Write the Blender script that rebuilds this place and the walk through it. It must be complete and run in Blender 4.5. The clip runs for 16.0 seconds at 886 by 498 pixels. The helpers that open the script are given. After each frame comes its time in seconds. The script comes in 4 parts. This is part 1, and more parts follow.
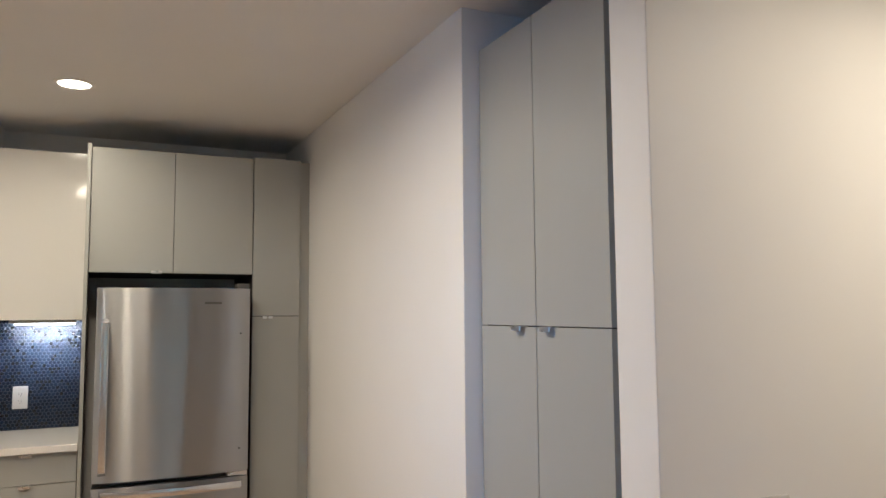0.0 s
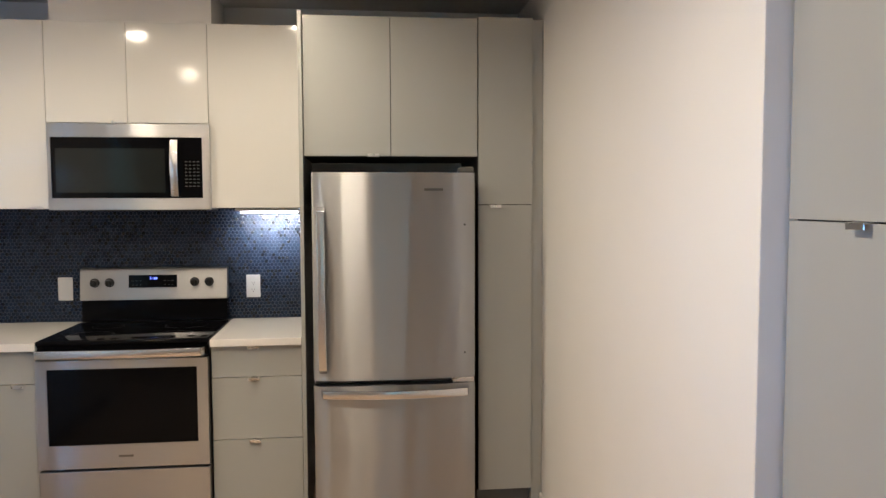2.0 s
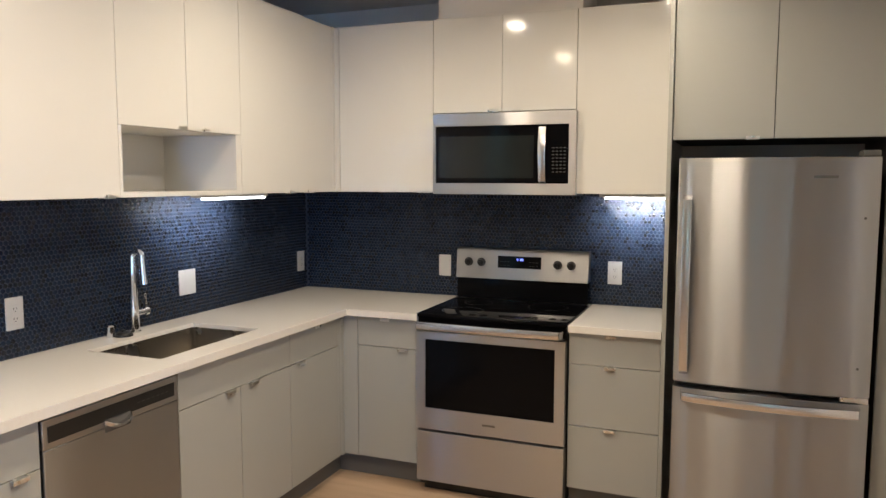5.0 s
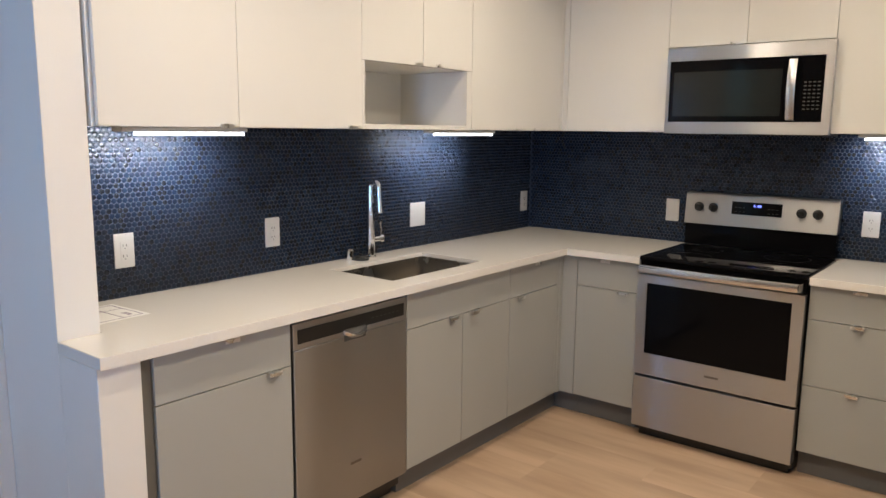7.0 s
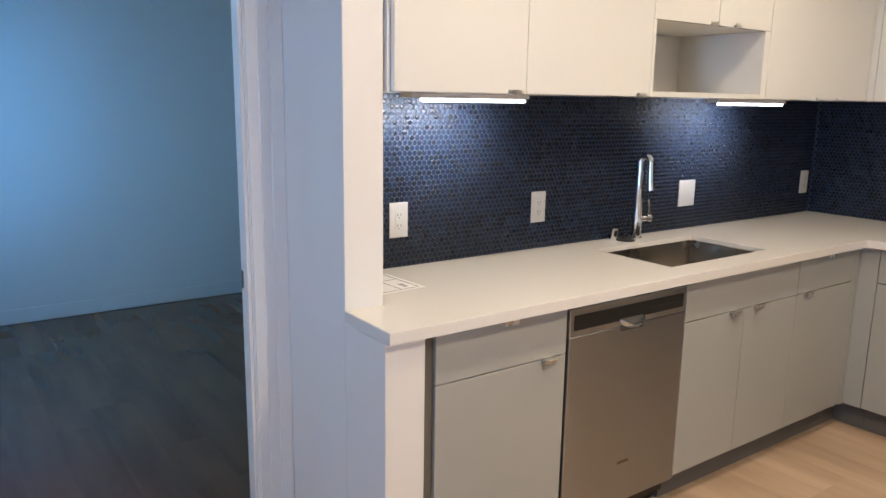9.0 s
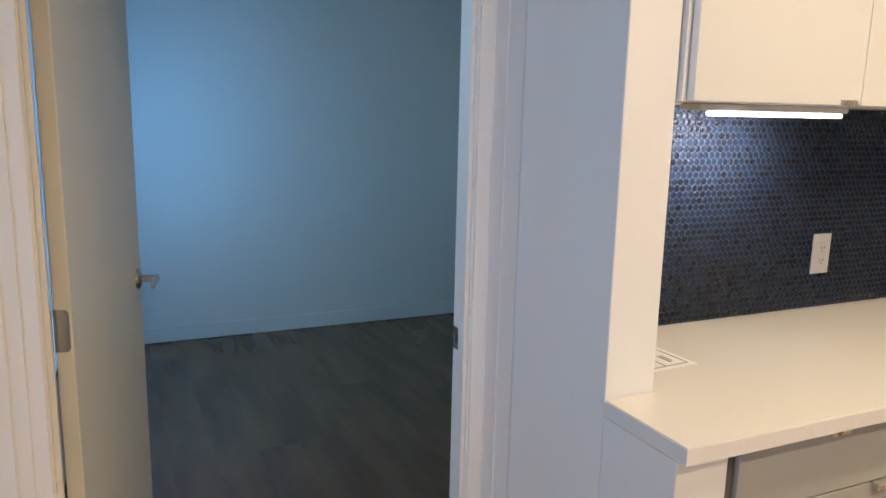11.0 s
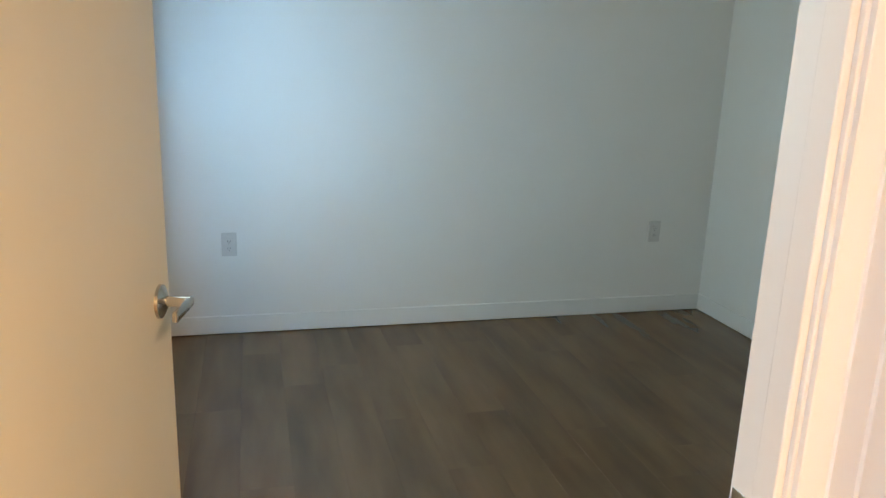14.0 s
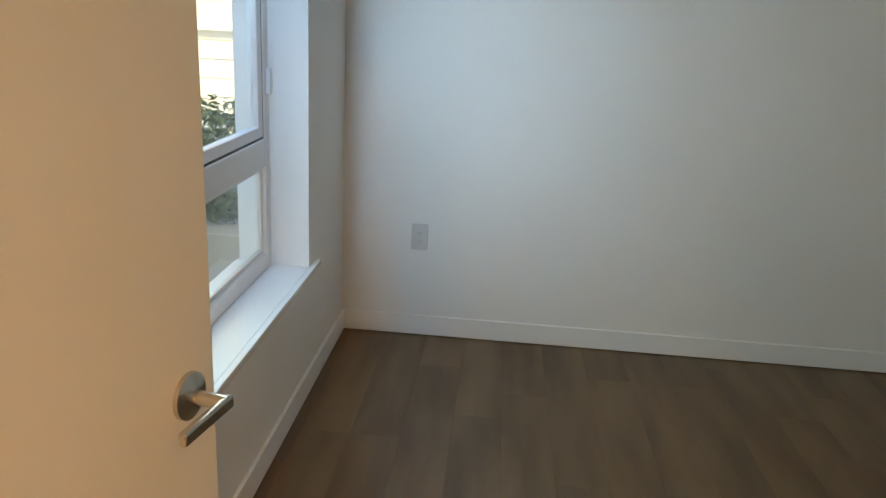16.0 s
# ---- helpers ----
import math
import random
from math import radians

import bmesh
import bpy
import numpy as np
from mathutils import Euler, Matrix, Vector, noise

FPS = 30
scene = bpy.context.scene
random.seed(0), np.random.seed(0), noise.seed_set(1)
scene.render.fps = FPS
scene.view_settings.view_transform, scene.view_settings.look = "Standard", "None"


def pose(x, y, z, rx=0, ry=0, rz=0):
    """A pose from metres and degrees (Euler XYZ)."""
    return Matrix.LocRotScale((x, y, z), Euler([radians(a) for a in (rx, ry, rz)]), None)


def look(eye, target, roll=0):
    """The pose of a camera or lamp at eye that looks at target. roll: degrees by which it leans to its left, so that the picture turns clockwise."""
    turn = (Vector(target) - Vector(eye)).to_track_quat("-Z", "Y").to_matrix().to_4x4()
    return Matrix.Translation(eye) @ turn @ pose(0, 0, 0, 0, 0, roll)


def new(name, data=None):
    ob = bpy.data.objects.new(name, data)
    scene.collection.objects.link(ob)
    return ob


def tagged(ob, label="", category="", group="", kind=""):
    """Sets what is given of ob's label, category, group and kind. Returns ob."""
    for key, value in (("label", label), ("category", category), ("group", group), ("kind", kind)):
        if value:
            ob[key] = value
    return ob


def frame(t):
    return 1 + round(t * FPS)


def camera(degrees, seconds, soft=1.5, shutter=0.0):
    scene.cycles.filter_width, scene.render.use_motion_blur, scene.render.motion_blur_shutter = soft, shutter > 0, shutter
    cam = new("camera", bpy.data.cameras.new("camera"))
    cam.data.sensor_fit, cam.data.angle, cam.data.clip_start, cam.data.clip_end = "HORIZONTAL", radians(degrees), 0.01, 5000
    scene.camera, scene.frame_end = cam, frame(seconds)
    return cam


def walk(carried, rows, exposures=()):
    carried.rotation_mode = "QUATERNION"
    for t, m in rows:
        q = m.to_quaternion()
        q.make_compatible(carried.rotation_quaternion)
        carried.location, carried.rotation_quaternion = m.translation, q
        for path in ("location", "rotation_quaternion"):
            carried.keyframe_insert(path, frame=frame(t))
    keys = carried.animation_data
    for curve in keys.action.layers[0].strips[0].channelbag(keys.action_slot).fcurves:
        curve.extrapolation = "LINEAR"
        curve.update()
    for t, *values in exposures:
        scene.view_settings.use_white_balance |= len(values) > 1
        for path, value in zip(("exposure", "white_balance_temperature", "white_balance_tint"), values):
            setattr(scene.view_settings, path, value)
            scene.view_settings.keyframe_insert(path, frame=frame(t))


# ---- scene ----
cam = camera(61.6, 16.0)
PATH = [
    (0, (2.291, -4.798, 1.549), (3.134, -2.993, 1.719), -0.4),
    (0.5, (2.368, -4.603, 1.524), (3.127, -2.757, 1.65), -0.4),
    (1, (2.461, -4.405, 1.515), (3.055, -2.495, 1.541), -0.3),
    (1.5, (2.471, -4.274, 1.512), (2.898, -2.321, 1.442), -0.2),
    (2, (2.51, -4.157, 1.547), (2.732, -2.173, 1.422), -0.2),
    (2.5, (2.552, -4.09, 1.604), (2.563, -2.096, 1.448), -0.1),
    (3, (2.605, -4.037, 1.604), (2.431, -2.05, 1.453), -0.1),
    (3.5, (2.594, -4.015, 1.593), (2.266, -2.047, 1.45), -0.0),
    (4, (2.569, -4.022, 1.585), (2.092, -2.085, 1.443), 0.0),
    (4.5, (2.565, -4.022, 1.577), (1.937, -2.129, 1.428), 0.1),
    (4.7, (2.529, -4.032, 1.594), (1.861, -2.154, 1.428), 0.1),
    (7, (2.527, -4.061, 1.523), (1.297, -2.516, 1.206), 0.6),
    (7.5, (2.484, -4.087, 1.531), (1.166, -2.628, 1.168), 0.8),
    (8, (2.44, -4.082, 1.513), (1.018, -2.731, 1.127), 0.8),
    (8.5, (2.309, -4.081, 1.506), (0.808, -2.82, 1.111), 0.9),
    (9, (2.195, -4.093, 1.506), (0.601, -2.953, 1.109), 0.9),
    (9.5, (2.076, -4.099, 1.498), (0.393, -3.092, 1.106), 1.1),
    (10, (1.935, -4.041, 1.494), (0.188, -3.148, 1.106), 1.2),
    (10.2, (1.855, -4.019, 1.498), (0.09, -3.161, 1.111), 1.4),
    (12.3, (1.118, -4.127, 1.486), (-0.668, -3.334, 1.126), 1.2),
    (12.5, (1.031, -4.084, 1.476), (-0.757, -3.295, 1.118), 1.2),
    (13, (0.871, -4.010, 1.446), (-0.931, -3.244, 1.076), 1.5),
    (13.5, (0.715, -3.917, 1.427), (-1.12, -3.255, 1.014), 1.8),
    (14, (0.586, -3.799, 1.422), (-1.299, -3.306, 0.937), 2.0),
    (14.5, (0.438, -3.707, 1.421), (-1.481, -3.386, 0.873), 2.6),
    (15, (0.272, -3.656, 1.435), (-1.641, -3.528, 0.853), 2.7),
    (15.5, (0.138, -3.608, 1.453), (-1.771, -3.648, 0.856), 2.9),
    (16, (-0.025, -3.589, 1.458), (-1.928, -3.722, 0.859), 3.1),
]
walk(cam, [(t, look(eye, target, roll)) for t, eye, target, roll in PATH],
     exposures=[(0, 0.82, 6150, 9), (1, 0.92, 6100, 9), (2, 1.02, 6350, 10), (3.7, 1.04, 6500, 10), (4.7, 1.0, 6550, 10), (7, 0.90, 6450, 11), (8.5, 1.0, 6450, 12), (10, 0.88, 6800, 12), (12.3, 1.08, 8900, 13), (13, 1.55, 10500, 16), (14.2, 1.98, 15200, 24), (15.3, 1.93, 19500, 29), (16, 1.66, 20000, 31)])

# ---- light: sky, sun, downlights, daylight through windows ----
world = bpy.data.worlds.new("sky")
scene.world = world
world.use_nodes = True
sky = world.node_tree.nodes.new("ShaderNodeTexSky")
sky.sky_type, sky.sun_disc = "NISHITA", False
sky.sun_elevation, sky.sun_rotation = radians(48), radians(63)
world.node_tree.links.new(sky.outputs["Color"], world.node_tree.nodes["Background"].inputs["Color"])
world.node_tree.nodes["Background"].inputs["Strength"].default_value = 0.15


def lamp(name, kind, energy, colour, m, shape="DISK", size=0.1, size_y=0.0, angle=0.0, spread=180):
    data = bpy.data.lights.new(name, kind)
    data.energy, data.color = energy, colour
    if kind == "AREA":
        data.shape, data.size, data.spread = shape, size, radians(spread)
        if size_y:
            data.size_y = size_y
    if kind == "SUN":
        data.angle = angle
    ob = new(name, data)
    ob.matrix_world = m
    return ob


lamp("sun", "SUN", 2.5, (1.0, 0.97, 0.93), look((8, 4, 10), (0, 0, 0)), angle=radians(0.5))
WARM = (1.0, 0.84, 0.63)
COOL = (0.28, 0.55, 1.0)
CYAN = (0.27, 0.585, 0.93)
LED = (0.92, 0.95, 1.0)
CEIL = 2.595
DOWNLIGHTS = [(2.175, -1.11), (1.15, -1.43), (1.17, -2.77), (2.2, -2.77), (0.95, -5.9), (4.35, -4.3)]
DOWN_WATTS = [4.3, 6, 6.5, 14, 2, 12]
for (lx, ly), watts in zip(DOWNLIGHTS, DOWN_WATTS):
    lamp("downlight_beam", "AREA", watts, WARM, look((lx, ly, CEIL - 0.012), (lx, ly, 0)), shape="DISK", size=0.10, spread=168)
# sky light in the openings of the bedroom window and two assumed living room windows
lamp("window_skylight", "AREA", 7.4, CYAN, look((-1.70, -4.425, 1.40), (-1.70, -3.2, 0.90)), shape="RECTANGLE", size=0.70, size_y=1.6, spread=160)
lamp("window_skylight", "AREA", 2.5, (0.13, 0.45, 1.0), look((-1.55, -4.42, 1.40), (-3.28, -3.72, 1.25)), shape="RECTANGLE", size=0.28, size_y=1.5, spread=75)
lamp("window_skylight", "AREA", 0.5, (0.05, 0.34, 1.0), look((-2.25, -4.41, 2.0), (-2.5, -4.34, 0.5)), shape="RECTANGLE", size=0.12, size_y=0.30, spread=70)
# two added lamps, no source seen: bluish light for wing wall and alcove
lamp("window_skylight", "AREA", 4.2, COOL, look((3.2, -8.16, 1.4), (0.1, -3.2, 1.4)), shape="RECTANGLE", size=0.9, size_y=1.7, spread=42)
lamp("window_skylight", "AREA", 1.35, (0.14, 0.45, 1.0), look((0.03, -5.0, 1.4), (3.4, -2.6, 1.4)), shape="RECTANGLE", size=0.9, size_y=1.7, spread=36)


# ---- materials ----
def material(name, colour, rough, metal=0.0, second=None, scale=8.0, stretch=(1, 1, 1), bump=0.0, bump_scale=200.0, rough_var=0.06, coat=0.0, ripple=0.0, island=False, per_object=0.0, spec=0.5, brushed=0.0, contrast=0.0, detail=5):
    """A node material: base colour mixed with a second tone by noise, uneven gloss, fine relief."""
    m = bpy.data.materials.new(name)
    m.use_nodes = True
    nt = m.node_tree
    b = nt.nodes["Principled BSDF"]
    link, add = nt.links.new, nt.nodes.new
    tc = add("ShaderNodeTexCoord")
    mp = add("ShaderNodeMapping")
    mp.inputs["Scale"].default_value = stretch
    link(tc.outputs["Object"], mp.inputs["Vector"])
    if per_object:
        own, shift, move = add("ShaderNodeObjectInfo"), add("ShaderNodeVectorMath"), add("ShaderNodeVectorMath")
        shift.operation, move.operation = "MULTIPLY", "ADD"
        shift.inputs[1].default_value = (31.0, 17.0, 0.0)
        link(own.outputs["Random"], shift.inputs[0])
        link(tc.outputs["Object"], move.inputs[0])
        link(shift.outputs[0], move.inputs[1])
        link(move.outputs[0], mp.inputs["Vector"])
    n1 = add("ShaderNodeTexNoise")
    n1.inputs["Scale"].default_value, n1.inputs["Detail"].default_value = scale, detail
    link(mp.outputs[0], n1.inputs["Vector"])
    mix = add("ShaderNodeMix")
    mix.data_type = "RGBA"
    mix.inputs["A"].default_value = (*colour, 1)
    mix.inputs["B"].default_value = (*(second or [c * 0.93 for c in colour]), 1)
    if island:
        geo = add("ShaderNodeNewGeometry")
        link(geo.outputs["Random Per Island"], mix.inputs["Factor"])
    elif contrast:
        cr = add("ShaderNodeMapRange")
        cr.interpolation_type = "SMOOTHSTEP"
        cr.inputs["From Min"].default_value, cr.inputs["From Max"].default_value = 0.5 - contrast, 0.5 + contrast
        link(n1.outputs["Fac"], cr.inputs["Value"])
        link(cr.outputs[0], mix.inputs["Factor"])
    else:
        link(n1.outputs["Fac"], mix.inputs["Factor"])
    out = mix.outputs["Result"]
    if per_object:
        info, hsv, mr = add("ShaderNodeObjectInfo"), add("ShaderNodeHueSaturation"), add("ShaderNodeMapRange")
        mr.inputs["To Min"].default_value, mr.inputs["To Max"].default_value = 1 - per_object, 1 + per_object
        link(info.outputs["Random"], mr.inputs["Value"])
        link(mr.outputs[0], hsv.inputs["Value"])
        link(out, hsv.inputs["Color"])
        out = hsv.outputs["Color"]
    link(out, b.inputs["Base Color"])
    rr = add("ShaderNodeMapRange")
    rr.inputs["To Min"].default_value, rr.inputs["To Max"].default_value = max(0.02, rough - rough_var), rough + rough_var
    link(n1.outputs["Fac"], rr.inputs["Value"])
    link(rr.outputs[0], b.inputs["Roughness"])
    b.inputs["Metallic"].default_value = metal
    b.inputs["Specular IOR Level"].default_value = spec
    b.inputs["Coat Weight"].default_value = coat
    if brushed:
        tg = add("ShaderNodeTangent")
        tg.direction_type, tg.axis = "RADIAL", "Z"
        link(tg.outputs[0], b.inputs["Tangent"])
        b.inputs["Anisotropic"].default_value, b.inputs["Anisotropic Rotation"].default_value = brushed, 0.25
    if ripple:
        mp3, n3, bp3 = add("ShaderNodeMapping"), add("ShaderNodeTexNoise"), add("ShaderNodeBump")
        mp3.inputs["Scale"].default_value = (1, 1, 0.06)
        link(tc.outputs["Object"], mp3.inputs["Vector"])
        n3.inputs["Scale"].default_value, n3.inputs["Detail"].default_value = 4.5, 1
        link(mp3.outputs[0], n3.inputs["Vector"])
        bp3.inputs["Strength"].default_value, bp3.inputs["Distance"].default_value = 1.0, ripple
        link(n3.outputs["Fac"], bp3.inputs["Height"])
        link(bp3.outputs[0], b.inputs["Normal"])
    if bump:
        n2, bp = add("ShaderNodeTexNoise"), add("ShaderNodeBump")
        n2.inputs["Scale"].default_value = bump_scale
        link(mp.outputs[0], n2.inputs["Vector"])
        bp.inputs["Strength"].default_value, bp.inputs["Distance"].default_value = bump, 0.002
        link(n2.outputs["Fac"], bp.inputs["Height"])
        link(bp.outputs[0], b.inputs["Normal"])
    return m


def glow(name, colour, strength):
    m = bpy.data.materials.new(name)
    m.use_nodes = True
    b = m.node_tree.nodes["Principled BSDF"]
    b.inputs["Base Color"].default_value = (0.8, 0.8, 0.8, 1)
    b.inputs["Emission Color"].default_value, b.inputs["Emission Strength"].default_value = (*colour, 1), strength
    return m


PAINT = material("wall_paint", (0.80, 0.785, 0.76), 0.55, bump=0.12, bump_scale=260, scale=2.0)
CEILING_PAINT = material("ceiling_paint", (0.76, 0.75, 0.73), 0.8, bump=0.1, bump_scale=200, scale=2.0)
DOOR_PAINT = material("door_paint", (0.80, 0.765, 0.67), 0.34, bump=0.03, bump_scale=60, scale=3.0)
SILL_PAINT = material("sill_paint", (0.82, 0.82, 0.81), 0.14, bump=0.03, bump_scale=60, scale=3.0)
TRIM = material("trim_paint", (0.82, 0.81, 0.79), 0.30, bump=0.03, bump_scale=60, scale=3.0)
GLOSS_WHITE = material("gloss_white_laminate", (0.74, 0.73, 0.70), 0.10, rough_var=0.03, scale=1.5, bump=0.015, bump_scale=14)
CARCASS = material("white_melamine", (0.78, 0.77, 0.74), 0.4, scale=3)
GREY = material("grey_laminate", (0.374, 0.380, 0.362), 0.38, second=(0.350, 0.356, 0.339), scale=3, bump=0.03, bump_scale=120)
KICK = material("toe_kick_grey", (0.13, 0.13, 0.128), 0.5, scale=5)
# near-black body colour that puts the gaps' shade into the cabinets
SHADOW_GAP = material("carcass_gap_shade", (0.03, 0.03, 0.03), 0.7)
QUARTZ = material("white_quartz", (0.78, 0.76, 0.73), 0.22, second=(0.70, 0.68, 0.65), scale=160, bump=0.01)
STEEL = material("brushed_steel", (0.405, 0.412, 0.422), 0.33, metal=1.0, second=(0.375, 0.382, 0.392), scale=2, rough_var=0.015, brushed=0.95, ripple=0.022)
STEEL_H = material("brushed_steel_trim", (0.485, 0.485, 0.49), 0.30, metal=1.0, second=(0.445, 0.445, 0.45), scale=2, rough_var=0.015, brushed=0.9, ripple=0.010)
HANDLE_STEEL = material("polished_steel_handle", (0.70, 0.70, 0.71), 0.24, metal=1.0, scale=30)
SINK_STEEL = material("sink_steel", (0.42, 0.39, 0.345), 0.27, metal=1.0, second=(0.39, 0.36, 0.32), scale=2, rough_var=0.015, brushed=0.75)
SATIN = material("satin_nickel", (0.62, 0.59, 0.55), 0.22, metal=1.0, scale=20)
CHROME = material("chrome", (0.80, 0.80, 0.80), 0.05, metal=1.0, rough_var=0.02)
ALU = material("aluminium_pull", (0.72, 0.71, 0.69), 0.28, metal=1.0, scale=30)
BLACK_GLASS = material("black_glass", (0.004, 0.004, 0.005), 0.05, rough_var=0.02, spec=0.08)
DARK_GLASS = material("oven_window_glass", (0.014, 0.016, 0.016), 0.10, rough_var=0.02, spec=0.22)
BLACK = material("black_plastic", (0.012, 0.012, 0.012), 0.35, scale=20)
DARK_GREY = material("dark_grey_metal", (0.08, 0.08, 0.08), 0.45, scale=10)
GROUT = material("grout", (0.030, 0.042, 0.074), 0.5, scale=60, bump=0.2)
TILE = material("penny_tile", (0.003, 0.006, 0.015), 0.21, second=(0.012, 0.024, 0.050), island=True, rough_var=0.06, scale=80, spec=0.42)
PLATE = material("white_plastic", (0.62, 0.60, 0.58), 0.32, scale=20)
SLOT = material("socket_slot", (0.05, 0.05, 0.05), 0.6)
PAPER = material("paper", (0.80, 0.80, 0.79), 0.7, scale=20)
INK = material("printed_ink", (0.16, 0.12, 0.22), 0.7)
MARK = material("grey_marking", (0.06, 0.06, 0.06), 0.5)
RING = material("burner_marking", (0.016, 0.016, 0.017), 0.35)
BADGE = material("badge", (0.2, 0.195, 0.185), 0.3, metal=1.0)
PLANK = dict(scale=1.1, stretch=(1.2, 6.5, 1), per_object=0.06, rough_var=0.12, contrast=0.30, detail=6)
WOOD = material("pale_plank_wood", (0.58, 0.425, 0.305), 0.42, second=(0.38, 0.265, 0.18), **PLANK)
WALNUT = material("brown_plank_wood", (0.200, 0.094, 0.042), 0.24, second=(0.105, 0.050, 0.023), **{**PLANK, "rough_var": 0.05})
SUBFLOOR = material("subfloor", (0.22, 0.16, 0.11), 0.6, scale=5)
VINYL = material("window_vinyl", (0.80, 0.80, 0.80), 0.3, scale=5)
LED_GLOW = glow("led_tube", (0.92, 0.96, 1.0), 3.0)
DISC_GLOW = glow("downlight_lens", (1.0, 0.88, 0.70), 6.0)
CLOCK = glow("clock_digits", (0.05, 0.12, 1.0), 1.5)
CONCRETE = material("pale_concrete", (0.50, 0.49, 0.46), 0.8, scale=6, bump=0.2)
STUCCO = material("pale_siding", (0.66, 0.66, 0.64), 0.8, scale=3, bump=0.1)
LEAF = material("shrub_leaf", (0.07, 0.15, 0.04), 0.5, second=(0.12, 0.22, 0.07), island=True)
GROUND = material("outdoor_ground", (0.55, 0.55, 0.54), 0.9, scale=3, bump=0.2)
glass = bpy.data.materials.new("window_glass")
glass.use_nodes = True
gb = glass.node_tree.nodes["Principled BSDF"]
gb.inputs["Transmission Weight"].default_value, gb.inputs["Roughness"].default_value, gb.inputs["IOR"].default_value = 1.0, 0.0, 1.45
gb.inputs["Base Color"].default_value = (0.58, 0.90, 1.0, 1)


# ---- builders ----
def add_box(bm, x0, x1, y0, y1, z0, z1, bevel=0.0, seg=2):
    r = bmesh.ops.create_cube(bm, size=1)
    for v in r["verts"]:
        v.co = ((x0 + x1) / 2 + v.co.x * (x1 - x0), (y0 + y1) / 2 + v.co.y * (y1 - y0), (z0 + z1) / 2 + v.co.z * (z1 - z0))
    if bevel:
        edges = {e for v in r["verts"] for e in v.link_edges}
        bmesh.ops.bevel(bm, geom=list(edges), offset=bevel, segments=seg, affect="EDGES", profile=0.5)


def add_tube(bm, p0, p1, r0, r1=None, n=20, caps=True):
    p0, p1 = Vector(p0), Vector(p1)
    turn = (p1 - p0).to_track_quat("Z", "Y").to_matrix().to_4x4()
    bmesh.ops.create_cone(bm, cap_ends=caps, segments=n, radius1=r0, radius2=r0 if r1 is None else r1, depth=(p1 - p0).length, matrix=Matrix.Translation((p0 + p1) / 2) @ turn)


def sweep(bm, points, radius, n=12):
    """A round bar along points."""
    rings = []
    pts = [Vector(p) for p in points]
    side = None
    for i, p in enumerate(pts):
        way = (pts[min(i + 1, len(pts) - 1)] - pts[max(i - 1, 0)]).normalized()
        if side is None:
            side = way.orthogonal()
        side = (side - way * side.dot(way)).normalized()
        other = way.cross(side)
        r = radius(i / (len(pts) - 1)) if callable(radius) else radius
        rings.append([bm.verts.new(p + side * (r * math.cos(2 * math.pi * k / n)) + other * (r * math.sin(2 * math.pi * k / n))) for k in range(n)])
    for r0, r1 in zip(rings, rings[1:]):
        for k in range(n):
            bm.faces.new((r0[k], r0[(k + 1) % n], r1[(k + 1) % n], r1[k]))
    bm.faces.new(rings[0][::-1])
    bm.faces.new(rings[-1])


def finish(name, bm, mat, parent=None, smooth=False):
    bmesh.ops.recalc_face_normals(bm, faces=bm.faces[:])
    me = bpy.data.meshes.new(name)
    bm.to_mesh(me)
    bm.free()
    me.materials.append(mat)
    if smooth:
        me.polygons.foreach_set("use_smooth", [True] * len(me.polygons))
        me.set_sharp_from_angle(angle=radians(40))
    ob = new(name, me)
    if parent:
        ob.parent = parent
        ob.matrix_parent_inverse = Matrix.Translation(-base_of(parent))
    return ob


def base_of(ob):
    p = Vector(ob.location)
    return p


def block(name, x0, x1, y0, y1, z0, z1, mat, parent=None, bevel=0.0, seg=2):
    bm = bmesh.new()
    add_box(bm, x0, x1, y0, y1, z0, z1, bevel, seg)
    return finish(name, bm, mat, parent)


def blocks(name, boxes, mat, parent=None, bevel=0.0):
    bm = bmesh.new()
    for b in boxes:
        add_box(bm, *b, bevel)
    return finish(name, bm, mat, parent)


def thing(name, x, y, z, label, category, group=""):
    e = new(name)
    e.empty_display_size = 0.1
    e.location = (x, y, z)
    return tagged(e, label, category, group)


def structure(ob, label=""):
    return tagged(ob, label, kind="structure")


# ---- structure ----
H = CEIL
structure(block("wall_north", -0.085, 3.40, 0.0, 0.12, 0, H, PAINT), "white painted plaster wall behind the kitchen run")
structure(blocks("wall_west", [(-0.085, 0, -3.245, 0, 0, H), (-0.085, 0, -4.2, -3.245, 2.075, H), (-0.085, 0, -4.5, -4.2, 0, H), (-0.085, 0, -8.3, -5.5, 0, H), (-0.085, 0, -5.5, -4.5, 0, 0.5), (-0.085, 0, -5.5, -4.5, 2.3, H)], PAINT), "white painted wall with a bedroom doorway")
structure(block("wall_wing", 0.0, 0.395, -3.142, -3.016, 0, H, PAINT, bevel=0.003), "white painted wing wall at the counter's end")
structure(block("wall_half", 0.395, 0.615, -3.142, -3.016, 0, 0.879, PAINT, bevel=0.003), "white painted half wall under the counter's end")
structure(block("wall_east", 3.40, 3.52, -2.585, 0.12, 0, H, PAINT, bevel=0.003), "white painted wall beside the tall cabinet")
structure(block("wall_alcove_north", 3.52, 4.10, -2.585, -2.465, 0, H, PAINT), "white painted side of the cabinet alcove")
structure(block("wall_alcove_back", 4.10, 4.20, -3.383, -2.465, 0, H, PAINT), "white painted back of the cabinet alcove")
